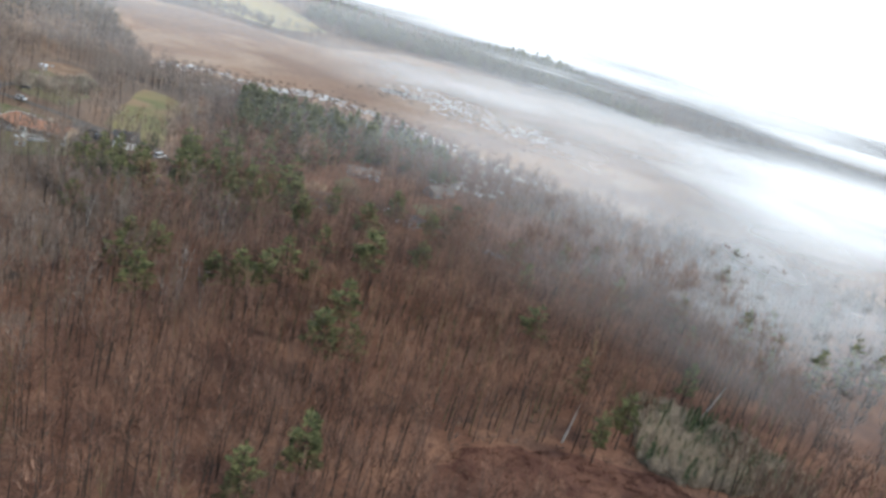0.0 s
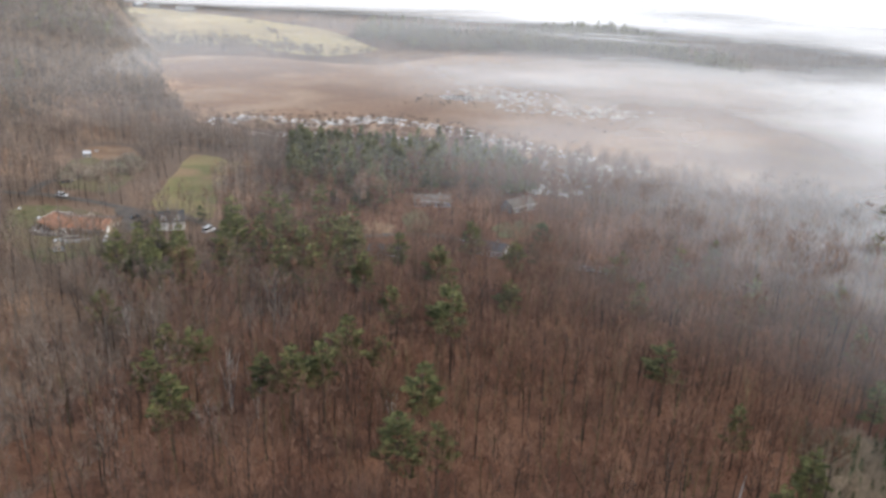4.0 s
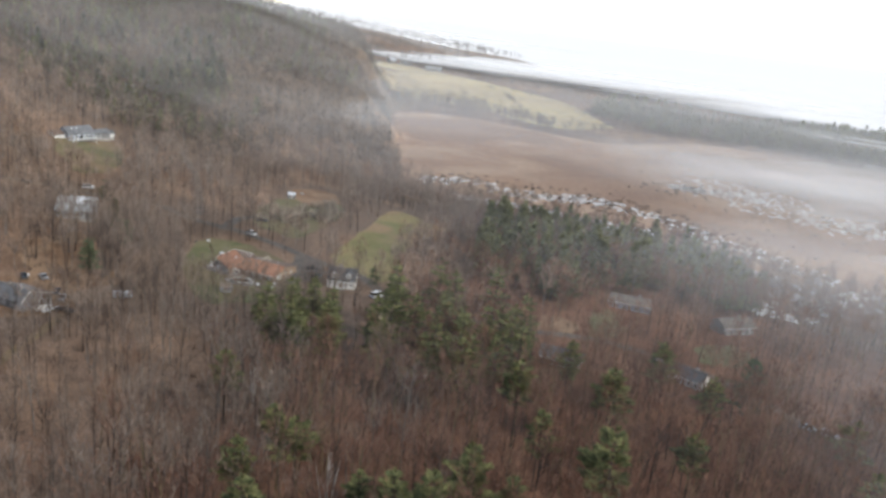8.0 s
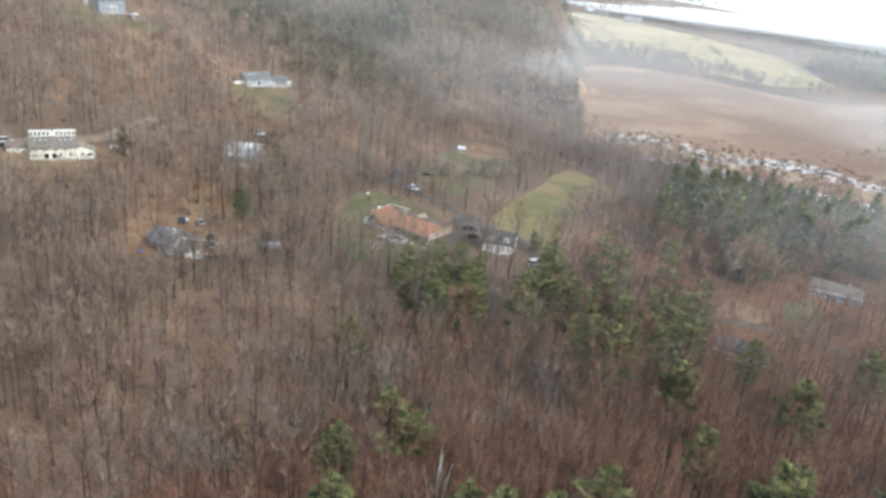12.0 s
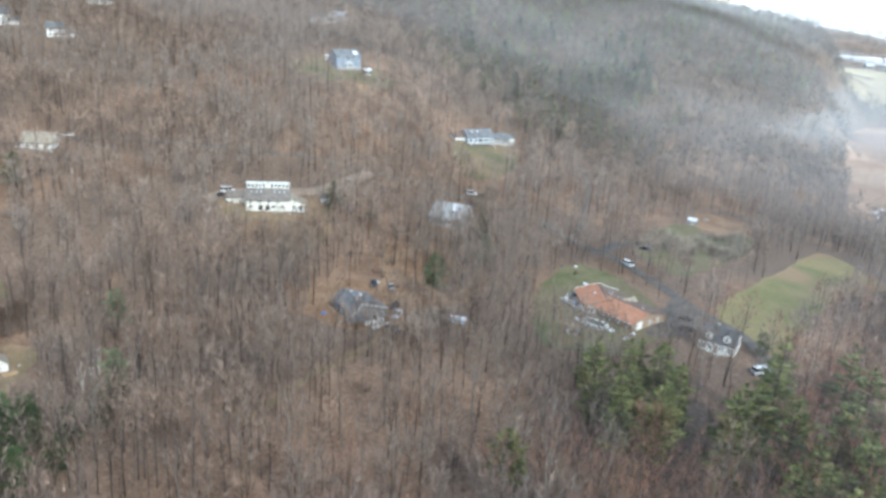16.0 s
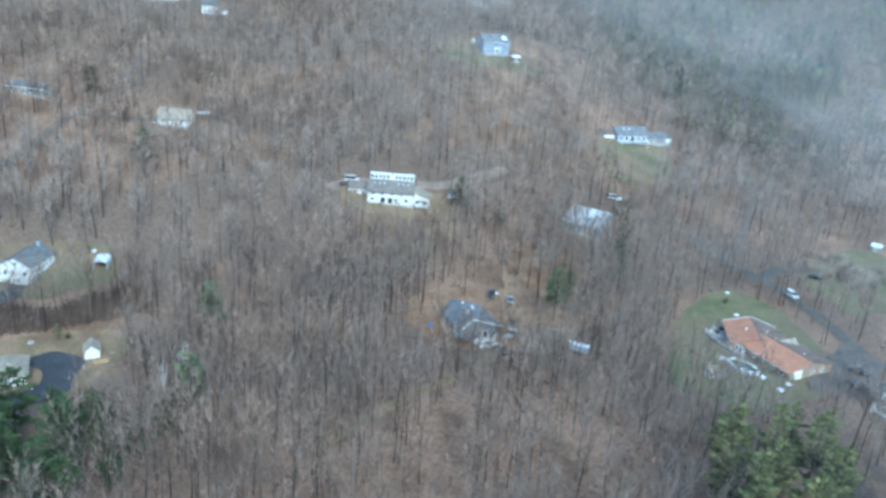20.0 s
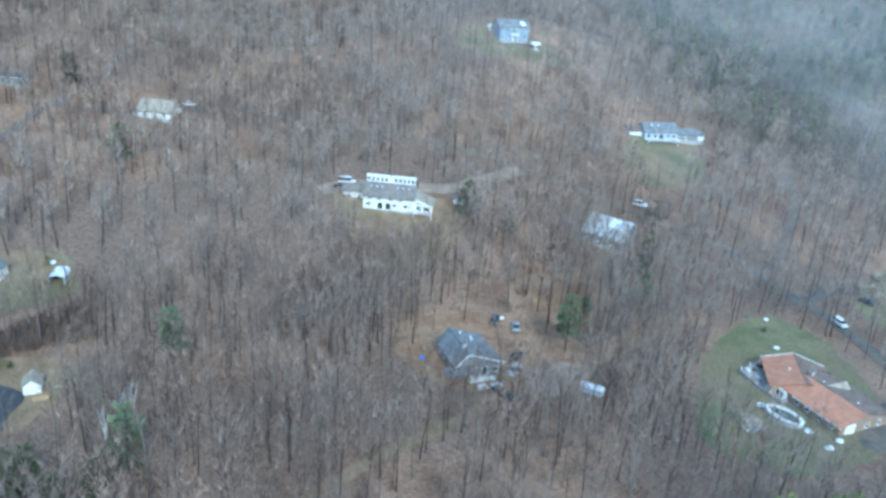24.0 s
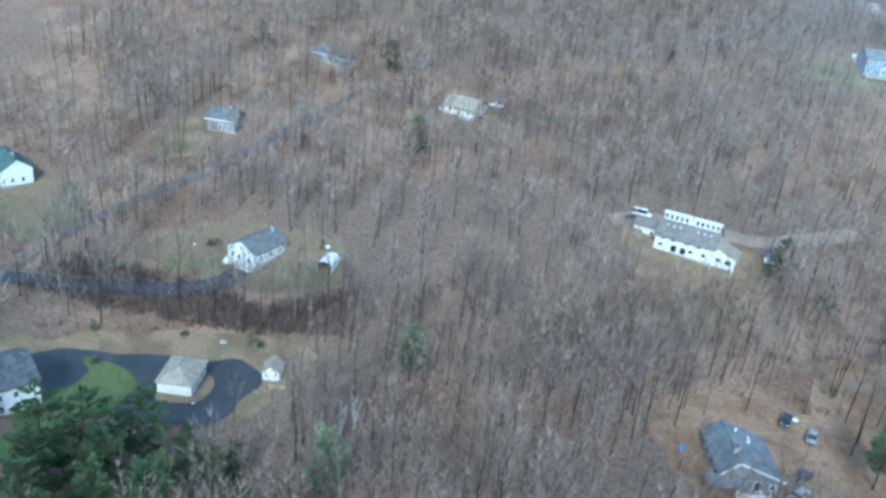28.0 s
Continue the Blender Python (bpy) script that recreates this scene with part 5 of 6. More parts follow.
part("porch_wall", boxes((8.5, 8.75, -0.4, 5.4, 0.2, 1.2)), WHITE, h, "white boarded porch front")
part("porch_roof", roof_slope(-5.9, 0.9, -9.3, 2.3, -6.6, 3.0), R_SLATE, h).matrix_local = pose(0, 0, 0, 0, 0, 90)
for y in (-0.3, 1.6, 3.5, 5.3):
    part("porch_post", boxes((8.5, 8.7, y - 0.1, y + 0.1, 0.2, 2.3)), WHITE, h)
row(h, "R", [1.2, 3.6], 6.5, 0.3, 1.3, 2.1, "glass_door")
pipes(h, (-3.6, 1.6, 5.3), (-1.2, 3.4, 4.7), (-2.6, 3.8, 4.5))
chimney(h, 3.6, -0.4, 5.0, 7.0)

# blue house above a sloping lawn
h = home("house", -312.5, 358.5, 82, "pale blue house with dark roof on a grassy slope", 0.5)
block(h, -6.8, 6.8, -4.0, 4.0, 0.0, 3.1, 2.7, PALEBLUE, R_SLATE, R_SLATE)
row(h, "F", [-5.2, -2.6, 2.8, 5.2], -4.0, 0.9, 1.4, 1.5)
row(h, "F", [0.0], -4.0, 0.3, 1.8, 2.2, "glass_door")
pipes(h, (-3.6, -1.5, 5.0), (-0.8, -1.5, 5.0))
block(h, -12.0, -6.85, -1.5, 4.5, 0.4, 2.8, 1.4, WHITE, R_BROWN)
block(h, 6.85, 16.5, -2.5, 3.0, -0.6, 2.0, 1.4, GREYWALL, R_SLATE)
row(h, "F", [8.6, 11.0], -2.5, 0.0, 1.2, 1.2)
block(h, 16.6, 19.6, -1.6, 2.2, -0.8, 1.5, 0.9, WHITE, R_GREY)
deck(h, -6.0, 6.5, -6.4, -4.05, 0.1, -1.4, DECKWOOD)

# tall slate-blue house on the hill
h = home("house", -378.0, 323.5, 88, "two-storey blue-grey colonial house on the hilltop lawn", 0.4)
block(h, -6.6, 6.6, -4.5, 4.5, 0.0, 5.6, 2.6, BLUEWALL, R_SLATE, R_SLATE)
for z in (0.9, 3.7):
    row(h, "F", [-5.0, -2.6, 2.6, 5.0], -4.5, z, 1.1, 1.5)
row(h, "F", [0.0], -4.5, 3.6, 1.6, 1.6)
row(h, "F", [0.0], -4.5, 0.3, 1.2, 2.2, "door")
row(h, "R", [-2.0, 2.0], 6.6, 3.6)
part("porch", boxes((-6.5, 6.5, -6.6, -4.6, -0.8, 0.1)), DECKWOOD, h)
part("portico", boxes((-1.4, -1.2, -5.9, -5.7, 0.1, 2.6), (1.2, 1.4, -5.9, -5.7, 0.1, 2.6), (-1.7, 1.7, -6.1, -4.52, 2.6, 2.9)), WHITE, h)
part("solar_panel", roof_slope(3.2, 5.2, -3.9, 6.3, -1.6, 7.62, 0.1), R_WHITE, h, "bright reflecting panel on the roof")

# white houses on the far hilltop and ridge
for x, y, turn, wide, deep, tall, roof, label in (
    (-500, 369, 70, 9, 8, 5.0, R_GREY, "white hilltop house with grey roof"), (-507, 387, 100, 11, 8, 4.5, R_WHITE, "pale hilltop house with white outbuilding"),
    (-490, 186, 75, 11, 8, 5.5, R_DARK, "white ridge house with steep dark roof"), (-467, 209, 80, 8, 6, 4.5, R_GREY, "small white ridge house"),
    (-537, 245, 75, 10, 8, 4.5, R_GREY, "white house among trees on the ridge")):
    h = home("house", x, y, turn, label, 0.6)
    block(h, -wide / 2, wide / 2, -deep / 2, deep / 2, 0, tall, 2.8, WHITE, roof)
    row(h, "F", [-wide * 0.33, 0, wide * 0.33], -deep / 2, 0.9)
    row(h, "F", [-wide * 0.33, wide * 0.33], -deep / 2, 3.0)
    block(h, wide / 2 + 0.05, wide / 2 + 4.5, -2.0, 2.6, 0, 2.4, 1.4, WHITE, roof)

# long building under a pale metal roof below the lane
h = home("barn", -249.6, 301.0, 33, "barn with a pale grey ribbed metal roof among trees", -0.2)
tagged(h, category="barn")
block(h, -6.2, 7.0, -5.5, 3.5, 0.0, 3.0, 3.6, GREYWALL, R_METAL, R_METAL, 0.8, over=0.5)
for n in range(10):
    u = -6.2 + n * 1.45
    part("roof_seam", roof_slope(u - 0.06, u + 0.06, -5.9, 2.8, 1.6, 6.55, 0.3), R_METAL, h)
part("patch_panel", roof_slope(0.4, 3.6, -2.0, 4.75, 1.6, 6.55, 0.25), R_WHITE, h, "white translucent roofing panel")
row(h, "F", [-5.0, -1.0, 3.5], -5.5, 0.9, 1.4, 1.3)
row(h, "F", [1.5], -5.5, 0.3, 1.3, 2.1, "door")

# bungalow with a tan roof by the lane
h = home("house", -342.3, 179.0, 63, "white bungalow with tan roof beside the lane", 0.4)
block(h, -5.6, 5.6, -3.9, 5.2, 0.0, 2.7, 2.7, WHITE, R_TAN, over=0.7)
row(h, "F", [-3.4, 3.4], -3.9, 0.9, 1.0, 1.1)
row(h, "F", [0.2], -3.9, 0.3, 1.0, 2.1, "door")
row(h, "R", [-1.2, 1.6], 5.6, 0.9)
part("basement_wall", boxes((2.0, 5.58, -3.94, 3.7, -2.4, 0.3)), CONCRETE, h)
deck(h, -8.0, -5.5, -3.0, 1.0, 0.5, -0.8, WHITE)

# white house with a grey roof at the end of its driveway
h = home("house", -262.2, 132.0, 152, "white house with grey roof and chimney on a lawn", 0.3)
block(h, -5.8, 5.8, -4.3, 4.3, 0.0, 3.6, 2.2, WHITE, R_GREY, R_GREY)
row(h, "L", [-2.6, 0.6, 2.8], -5.8, 0.8, 1.2, 1.5)
row(h, "L", [0.0], -5.8, 3.6, 1.0, 1.0)
row(h, "B", [-4.2, -2.0, 0.4, 2.6, 4.6], 4.3, 1.6, 1.0, 1.4)
row(h, "F", [-3.5, 0, 3.5], -4.3, 1.2)
part("garden_stair", boxes((-7.2, -5.85, 2.2, 4.2, -0.5, 0.6), (-8.0, -7.25, 2.2, 4.2, -0.5, 0.2)), WHITE, h)
part("porch", boxes((-7.4, -5.85, -4.0, 0.5, -0.8, 0.4)), WHITE, h)
part("porch_rail", boxes((-7.4, -7.3, -4.0, 0.5, 0.4, 1.4), (-7.4, -5.9, -4.0, -3.9, 0.4, 1.4)), WHITE, h)
chimney(h, 4.6, -0.8, 4.5, 7.0, 0.8, PALEBLUE)

# garage and garden shed in the asphalt yard
g = tagged(home("garage", -212.2, 130.4, 180, "white detached garage with tan hipped roof", 0.0), category="garage")
hipped(g, -4.4, 4.4, -3.3, 3.3, 0.0, 2.9, 2.1, WHITE, R_TAN)
row(g, "L", [-1.55, 1.55], -4.4, 0.32, 2.5, 2.1, "garage_door")
row(g, "B", [0.0], 3.3, 1.0)
row(g, "F", [1.8], -3.3, 0.32, 0.95, 2.0, "door")
row(g, "F", [-1.6], -3.3, 1.0)
g = tagged(home("garden_shed", -218.0, 147.0, 180, "small white gabled garden shed with pale roof", 0.0), category="shed")
block(g, -2.1, 2.1, -1.7, 1.7, 0.0, 2.1, 1.3, WHITE, R_TAN, over=0.2)
row(g, "L", [0.0], -2.1, 0.3, 1.6, 1.9, "garage_door")
row(g, "F", [0.0], -1.7, 0.9, 0.8, 0.9)

# big white house by the yard
h = home("house", -196.8, 102.6, -45, "large white house with dark roof beside the asphalt yard", 0.2)
block(h, -5.5, 8.0, -6.0, 6.0, 0.0, 5.4, 2.8, WHITE, R_DARK, R_DARK)
block(h, 2.5, 8.6, 2.0, 7.6, 0.0, 5.0, 1.8, WHITE, R_DARK, R_DARK, along="y")
row(h, "B", [-4.2, -1.6, 1.0], 6.0, 3.2)
row(h, "B", [-4.2, -1.6, 1.0], 6.0, 0.8, 1.2, 1.5)
row(h, "B", [4.0, 6.8], 7.6, 3.0, 1.3, 1.3)
row(h, "B", [4.2, 6.8], 7.6, 0.32, 2.3, 2.2, "garage_door")
row(h, "R", [-3.5, 0.5], 8.0, 3.0)
row(h, "R", [-3.5, 0.5], 8.0, 0.8)

# green-roofed house and neighbours along the road
for x, y, turn, wide, deep, tall, rise, walls, roof, label in (
    (-281.5, 59.5, 45, 12, 8, 4.6, 2.6, WHITE, R_GREEN, "white house with dark green roof by the road"),
    (-322.0, 106.0, 85, 9, 8, 3.6, 2.4, GREYWALL, R_GREY, "grey house half hidden by bare trees"),
    (-373.0, 130.0, 58, 15, 6, 2.8, 1.6, GREYWALL, R_GREY, "long low grey house at the wood's edge"),
    (-51.5, 298.0, 2, 12, 8, 2.8, 1.8, BRICKWALL, R_GREY, "low house with grey roof and white gutter below pines"),
    (-45.0, 366.0, 10, 15, 7, 3.0, 1.8, PALEBLUE, R_TAUPE, "long pale house seen through trees"),
    (-16.0, 310.0, -14, 10, 7, 2.7, 1.8, WHITE, R_DARK, "low white house with dark roof among pines"),
    (-9.0, 368.0, 45, 13, 8, 3.4, 2.0, GREYWALL, R_TAUPE, "grey house with taupe roof near the water")):
    h = home("house", x, y, turn, label, 0.4)
    block(h, -wide / 2, wide / 2, -deep / 2, deep / 2, 0, tall, rise, walls, roof)
    row(h, "F", [-wide * 0.36, -wide * 0.15, wide * 0.15, wide * 0.36], -deep / 2, 0.9)
    if tall > 4:
        row(h, "F", [-wide * 0.36, -wide * 0.12, wide * 0.12, wide * 0.36], -deep / 2, 3.0)
    row(h, "F", [0.0], -deep / 2, 0.3, 1.0, 2.1, "door")
    row(h, "R", [-1.2, 1.4], wide / 2, 0.9)
    part("gutter", boxes((-wide / 2 - 0.4, wide / 2 + 0.4, -deep / 2 - 0.62, -deep / 2 - 0.4, tall - 0.42, tall - 0.06)), WHITE, h)
    chimney(h, wide * 0.2, 0.3, tall + rise - 1.0, tall + rise + 0.9)

# farm beyond the marsh
for x, y, turn, wide, deep, tall, roof, name, label in (
    (-572, 1213, 30, 16, 9, 6.0, R_GREY, "house", "pale grey farmhouse at the top of the hay field"), (-515, 1194, 20, 24, 10, 5.0, R_METAL, "barn", "long grey barn by the field"),
    (-600, 1222, 70, 12, 8, 4.0, R_WHITE, "barn", "small grey farm shed with white roof")):
    h = tagged(home(name, x, y, turn, label), category=name)
    block(h, -wide / 2, wide / 2, -deep / 2, deep / 2, 0, tall, 3.0, GREYWALL, roof)
    row(h, "F", [-wide * 0.3, 0, wide * 0.3], -deep / 2, 1.0, 1.4, 1.6)


# ---------------------------------------------------------------- vehicles
CAR_MESH = {}


def car_meshes(kind):
    """Body, glazing, wheel and lamp meshes of a car, pickup or van: x is forward."""
    if kind in CAR_MESH:
        return CAR_MESH[kind]
    long, wide, tall, hood, roof0, roof1, tail = {"suv": (4.7, 1.9, 1.75, 1.05, 0.75, -2.1, -2.3), "sedan": (4.6, 1.8, 1.42, 0.92, 0.55, -1.2, -1.75),
                                                  "pickup": (5.5, 1.95, 1.8, 1.1, 0.9, -0.5, -0.75), "van": (5.2, 2.0, 2.1, 1.1, 1.35, -2.45, -2.58)}[kind]
    h = long / 2
    low = [(-h, 0.35), (h, 0.35), (h, 0.75), (h - 0.15, hood - 0.1), (1.25, hood), (-h, hood)]
    top = [(1.3, hood), (roof0, tall), (roof1, tall), (tail, hood)]
    shapes = []
    for line, w in ((low, wide), (top, wide * 0.86)):
        bm = bmesh.new()
        f = bm.faces.new([bm.verts.new((x, -w / 2, z)) for x, z in line])
        g = bmesh.ops.extrude_face_region(bm, geom=[f])
        bmesh.ops.translate(bm, vec=(0, w, 0), verts=[v for v in g["geom"] if isinstance(v, bmesh.types.BMVert)])
        bmesh.ops.recalc_face_normals(bm, faces=bm.faces)
        bmesh.ops.bevel(bm, geom=bm.edges[:], offset=0.06, segments=2, affect="EDGES")
        shapes.append(bm)
    roof = boxes((roof1 + 0.05, roof0 - 0.05, -wide * 0.4, wide * 0.4, tall - 0.02, tall + 0.03), bevel=0.02)
    tyre, rim = bmesh.new(), bmesh.new()
    m = pose(0, 0, 0, 90, 0, 0)
    bmesh.ops.create_cone(tyre, cap_ends=True, segments=16, radius1=0.35, radius2=0.35, depth=0.24, matrix=m)
    bmesh.ops.create_cone(rim, cap_ends=True, segments=12, radius1=0.21, radius2=0.21, depth=0.27, matrix=m)
    lamp = boxes((-0.04, 0.04, -0.2, 0.2, -0.09, 0.09), bevel=0.02)
    bumper = boxes((-0.08, 0.08, -wide / 2 + 0.05, wide / 2 - 0.05, -0.12, 0.12), bevel=0.03)
    out = []
    for n, bm in (("body", shapes[0]), ("cabin", shapes[1]), ("roof", roof), ("tyre", tyre), ("rim", rim), ("lamp", lamp), ("bumper", bumper)):
        me = bpy.data.meshes.new(n)
        bm.to_mesh(me)
        bm.free()
        out.append(me)
    CAR_MESH[kind] = (out, long, wide)
    return CAR_MESH[kind]


def vehicle(kind, x, y, turn, paint, label, lift=0.3):
    (body, cabin, roof, tyre, rim, lamp, bumper), long, wide = car_meshes(kind)
    v = new({"suv": "car", "sedan": "car", "pickup": "pickup_truck", "van": "van"}[kind])
    v.matrix_world = pose(x, y, height(x, y) + lift, 0, 0, turn)
    for name, me, m in (("body", body, paint), ("glazing", cabin, GLASS), ("roof", roof, paint)):
        part(name, me.copy(), m, v)
    for sx in (-1, 1):
        part("bumper", bumper, R_DARK, v).location = (sx * (long / 2), 0, 0.5)
        for sy in (-1, 1):
            w = part("wheel", tyre, RUBBER, v)
            w.location = (sx * long * 0.31, sy * (wide / 2 - 0.1), 0.35)
            part("rim", rim, RIM, w)
            l = part("headlight" if sx > 0 else "tail_light", lamp if sx > 0 else lamp.copy(), None, v)
            if not l.data.materials:
                l.data.materials.append(LAMPGLASS if sx > 0 else REDGLASS)
            l.location = (sx * long / 2, sy * (wide / 2 - 0.3), 0.82)
    return tagged(v, label, "car" if kind in ("suv", "sedan") else {"pickup": "pickup", "van": "van"}[kind])


vehicle("suv", -194.0, 338.0, -8, P_WHITE, "white car parked on the lane by the lawn")
vehicle("van", -290.5, 231.0, 70, P_WHITE, "white van parked behind the cream house")
vehicle("sedan", -288.0, 228.6, 60, P_DARK, "dark car beside the white van")
vehicle("suv", -268.0, 324.0, 45, P_WHITE, "white car on the lane above the barn")
vehicle("sedan", -198.0, 246.5, -50, P_DARK, "dark car in the bare yard of the grey house")
vehicle("pickup", -192.3, 243.5, -45, P_SILVER, "silver pickup by the grey house")
vehicle("sedan", -215.0, 249.0, -30, P_DARK, "dark car at the back of the yard")
vehicle("sedan", -210.5, 252.5, -25, P_SILVER, "grey car under a bare tree")
vehicle("pickup", -184.0, 237.0, 10, P_DARK, "black pickup at the edge of the woods")
vehicle("sedan", -347.3, 189.3, 80, P_WHITE, "white car beside the bungalow")
vehicle("sedan", -203.0, 357.0, 20, P_DARK, "dark car in the drive by the lawn")
vehicle("sedan", 17.0, 299.5, -10, P_SILVER, "silver car parked by the pines")
vehicle("suv", 22.5, 298.5, -10, P_WHITE, "white car parked by the pines")
vehicle("suv", -146.5, 311.5, 60, P_DARK, "dark car on the asphalt apron")
vehicle("sedan", -152.0, 318.0, 40, P_DARK, "black car in front of the ranch house")
vehicle("van", -119.5, 308.0, 70, P_WHITE, "white van at the end of the lane")
vehicle("sedan", -26.0, 319.5, 10, P_WHITE, "white car on the lane below the pines")


# ---------------------------------------------------------------- garden and yard things
def oval(cx, cy, a, b, n=28):
    return [(cx + a * math.cos(2 * math.pi * k / n), cy + b * math.sin(2 * math.pi * k / n)) for k in range(n)]


def ring_wall(a, b, thick, z0, z1, n=28):
    bm = bmesh.new()
    rows = []
    for k in range(n):
        c, s = math.cos(2 * math.pi * k / n), math.sin(2 * math.pi * k / n)
        rows.append([bm.verts.new(p) for p in ((a * c, b * s, z0), (a * c, b * s, z1), ((a + thick) * c, (b + thick) * s, z1), ((a + thick) * c, (b + thick) * s, z0))])
    for k in range(n):
        p, q = rows[k], rows[(k + 1) % n]
        for i in range(4):
            bm.faces.new((p[i], q[i], q[(i + 1) % 4], p[(i + 1) % 4]))
    bmesh.ops.recalc_face_normals(bm, faces=bm.faces)
    return bm


pool = new("swimming_pool")
pool.matrix_world = pose(-162.5, 291.2, height(-162.5, 291.2), 0, 0, 14)
part("shell", ring_wall(3.5, 1.75, 0.28, -0.3, 1.25), WHITE, pool, "white oval rim")
part("water", extruded(oval(0, 0, 3.52, 1.76), 0.2, 0.95), POOLWATER, pool, "dark green standing water")
part("rim_ledge", ring_wall(3.75, 2.0, 0.5, 1.1, 1.22), WHITE, pool, "broad white ledge round the pool")
part("skirt", ring_wall(4.1, 2.35, 0.1, -0.4, 1.12), PALEBLUE, pool, "pale grey corrugated pool wall")
for k in range(16):
    c, s = math.cos(2 * math.pi * k / 16), math.sin(2 * math.pi * k / 16)
    part("upright", boxes((4.24 * c - 0.07, 4.24 * c + 0.07, 2.49 * s - 0.07, 2.49 * s + 0.07, -0.3, 1.2)), WHITE, pool)
tagged(pool, "oval above-ground pool with white rim and green water", "pool")


def hut(name, x, y, turn, w, d, tall, walls, roof, label, category):
    g = new(name)
    g.matrix_world = pose(x, y, height(x, y), 0, 0, turn)
    block(g, -w / 2, w / 2, -d / 2, d / 2, 0.0, tall, d * 0.28, walls, roof, over=0.18)
    row(g, "F", [0.0], -d / 2, 0.32, min(1.2, w * 0.5), min(1.8, tall - 0.5), "door")
    return tagged(g, label, category)


hut("garden_shed", -161.6, 281.6, 25, 3.4, 2.8, 2.0, PALEBLUE, R_TAN, "small shed with tan roof near the pool", "shed")
hut("garden_shed", -369.6, 331.6, 80, 3.6, 2.6, 2.1, R_DARK, R_WHITE, "small dark shed with white roof on the hill lawn", "shed")
hut("garden_shed", -385.0, 318.0, 80, 3.0, 2.4, 1.9, WHITE, R_WHITE, "small white shed beside the hill house", "shed")
hut("garden_shed", -275.0, 262.5, 40, 2.6, 2.2, 1.8, WHITE, R_GREY, "small white shed by the gravel drive", "shed")
hut("garden_shed", -221.0, 405.0, 30, 3.4, 2.6, 2.0, GREYWALL, R_WHITE, "small shed with white roof by the earth bank", "shed")

# carport: a white barrel roof on posts
c = new("carport")
c.matrix_world = pose(-259.8, 150.4, height(-259.8, 150.4), 0, 0, 168)
arch = [(1.9 * math.cos(math.pi * k / 10), 1.7 + 1.0 * math.sin(math.pi * k / 10)) for k in range(11)]
bm = bmesh.new()
rows = [[bm.verts.new((x, y, z)) for y, z in arch] + [bm.verts.new((x, y * 0.95, z - 0.08)) for y, z in arch[::-1]] for x in (-3.0, 3.0)]
for i in range(22):
    j = (i + 1) % 22
    bm.faces.new((rows[0][i], rows[0][j], rows[1][j], rows[1][i]))
bmesh.ops.recalc_face_normals(bm, faces=bm.faces)
part("roof", bm, R_WHITE, c, "white arched sheet roof")
part("side_sheet", boxes((-3, 3, -1.9, -1.85, 0.1, 1.75)), R_WHITE, c)
part("side_sheet", boxes((-3, 3, 1.85, 1.9, 0.1, 1.75)), R_WHITE, c)
part("back_sheet", boxes((2.9, 2.96, -1.8, 1.8, 0.1, 2.3)), R_WHITE, c)
for x in (-2.9, 0, 2.8):
    for y in (-1.8, 1.8):
        part("post", boxes((x - 0.05, x + 0.05, y - 0.05, y + 0.05, -0.5, 1.8)), RIM, c)
tagged(c, "white arched carport with dark open end", "carport")


def lump(name, x, y, size, material, label, category, flat=0.7, n=0, z=0.0):
    """A rounded uneven thing such as a boulder, covered heap or wrapped table."""
    bm = bmesh.new()
    bmesh.ops.create_icosphere(bm, subdivisions=2, radius=size)
    for v in bm.verts:
        k = 1 + 0.28 * noise.noise(v.co * (1.6 / size) + Vector((n * 3.1, 0, 0)))
        v.co = Vector((v.co.x * k, v.co.y * k, max(v.co.z * k * flat, -size * 0.25)))
    ob = part(name, bm, material, None)
    ob.matrix_world = pose(x, y, height(x, y) + size * 0.12 + z, 0, 0, n * 40)
    return tagged(ob, label, category)


def shrub(x, y, tall, wide, material, label, n=0):
    """A small garden bush: a stem and a dense crown of small leaves."""
    r = random.Random(n + 50)
    s = new("shrub")
    s.matrix_world = pose(x, y, height(x, y), 0, 0, n * 50)
    v, f = [], []
    for _ in range(260):
        z = r.random()
        a, q = r.uniform(0, 6.28), wide * 0.5 * (1 - z) ** 0.6 * math.sqrt(r.random()) + 0.05
        p = Vector((q * math.cos(a), q * math.sin(a), 0.15 + z * tall))
        d = Vector((math.cos(a), math.sin(a), r.uniform(0, 0.8))).normalized() * 0.28
        w = Vector((-math.sin(a), math.cos(a), r.uniform(-0.5, 0.5))) * 0.1
        b = len(v)
        v += [tuple(p - w), tuple(p + w), tuple(p + d)]
        f.append((b, b + 1, b + 2))
    part("stem", boxes((-0.05, 0.05, -0.05, 0.05, -0.2, tall * 0.6)), BARK, s)
    part("foliage", mesh_of("foliage", v, f, material), None, s)
    return tagged(s, label, "shrub", "garden shrubs")


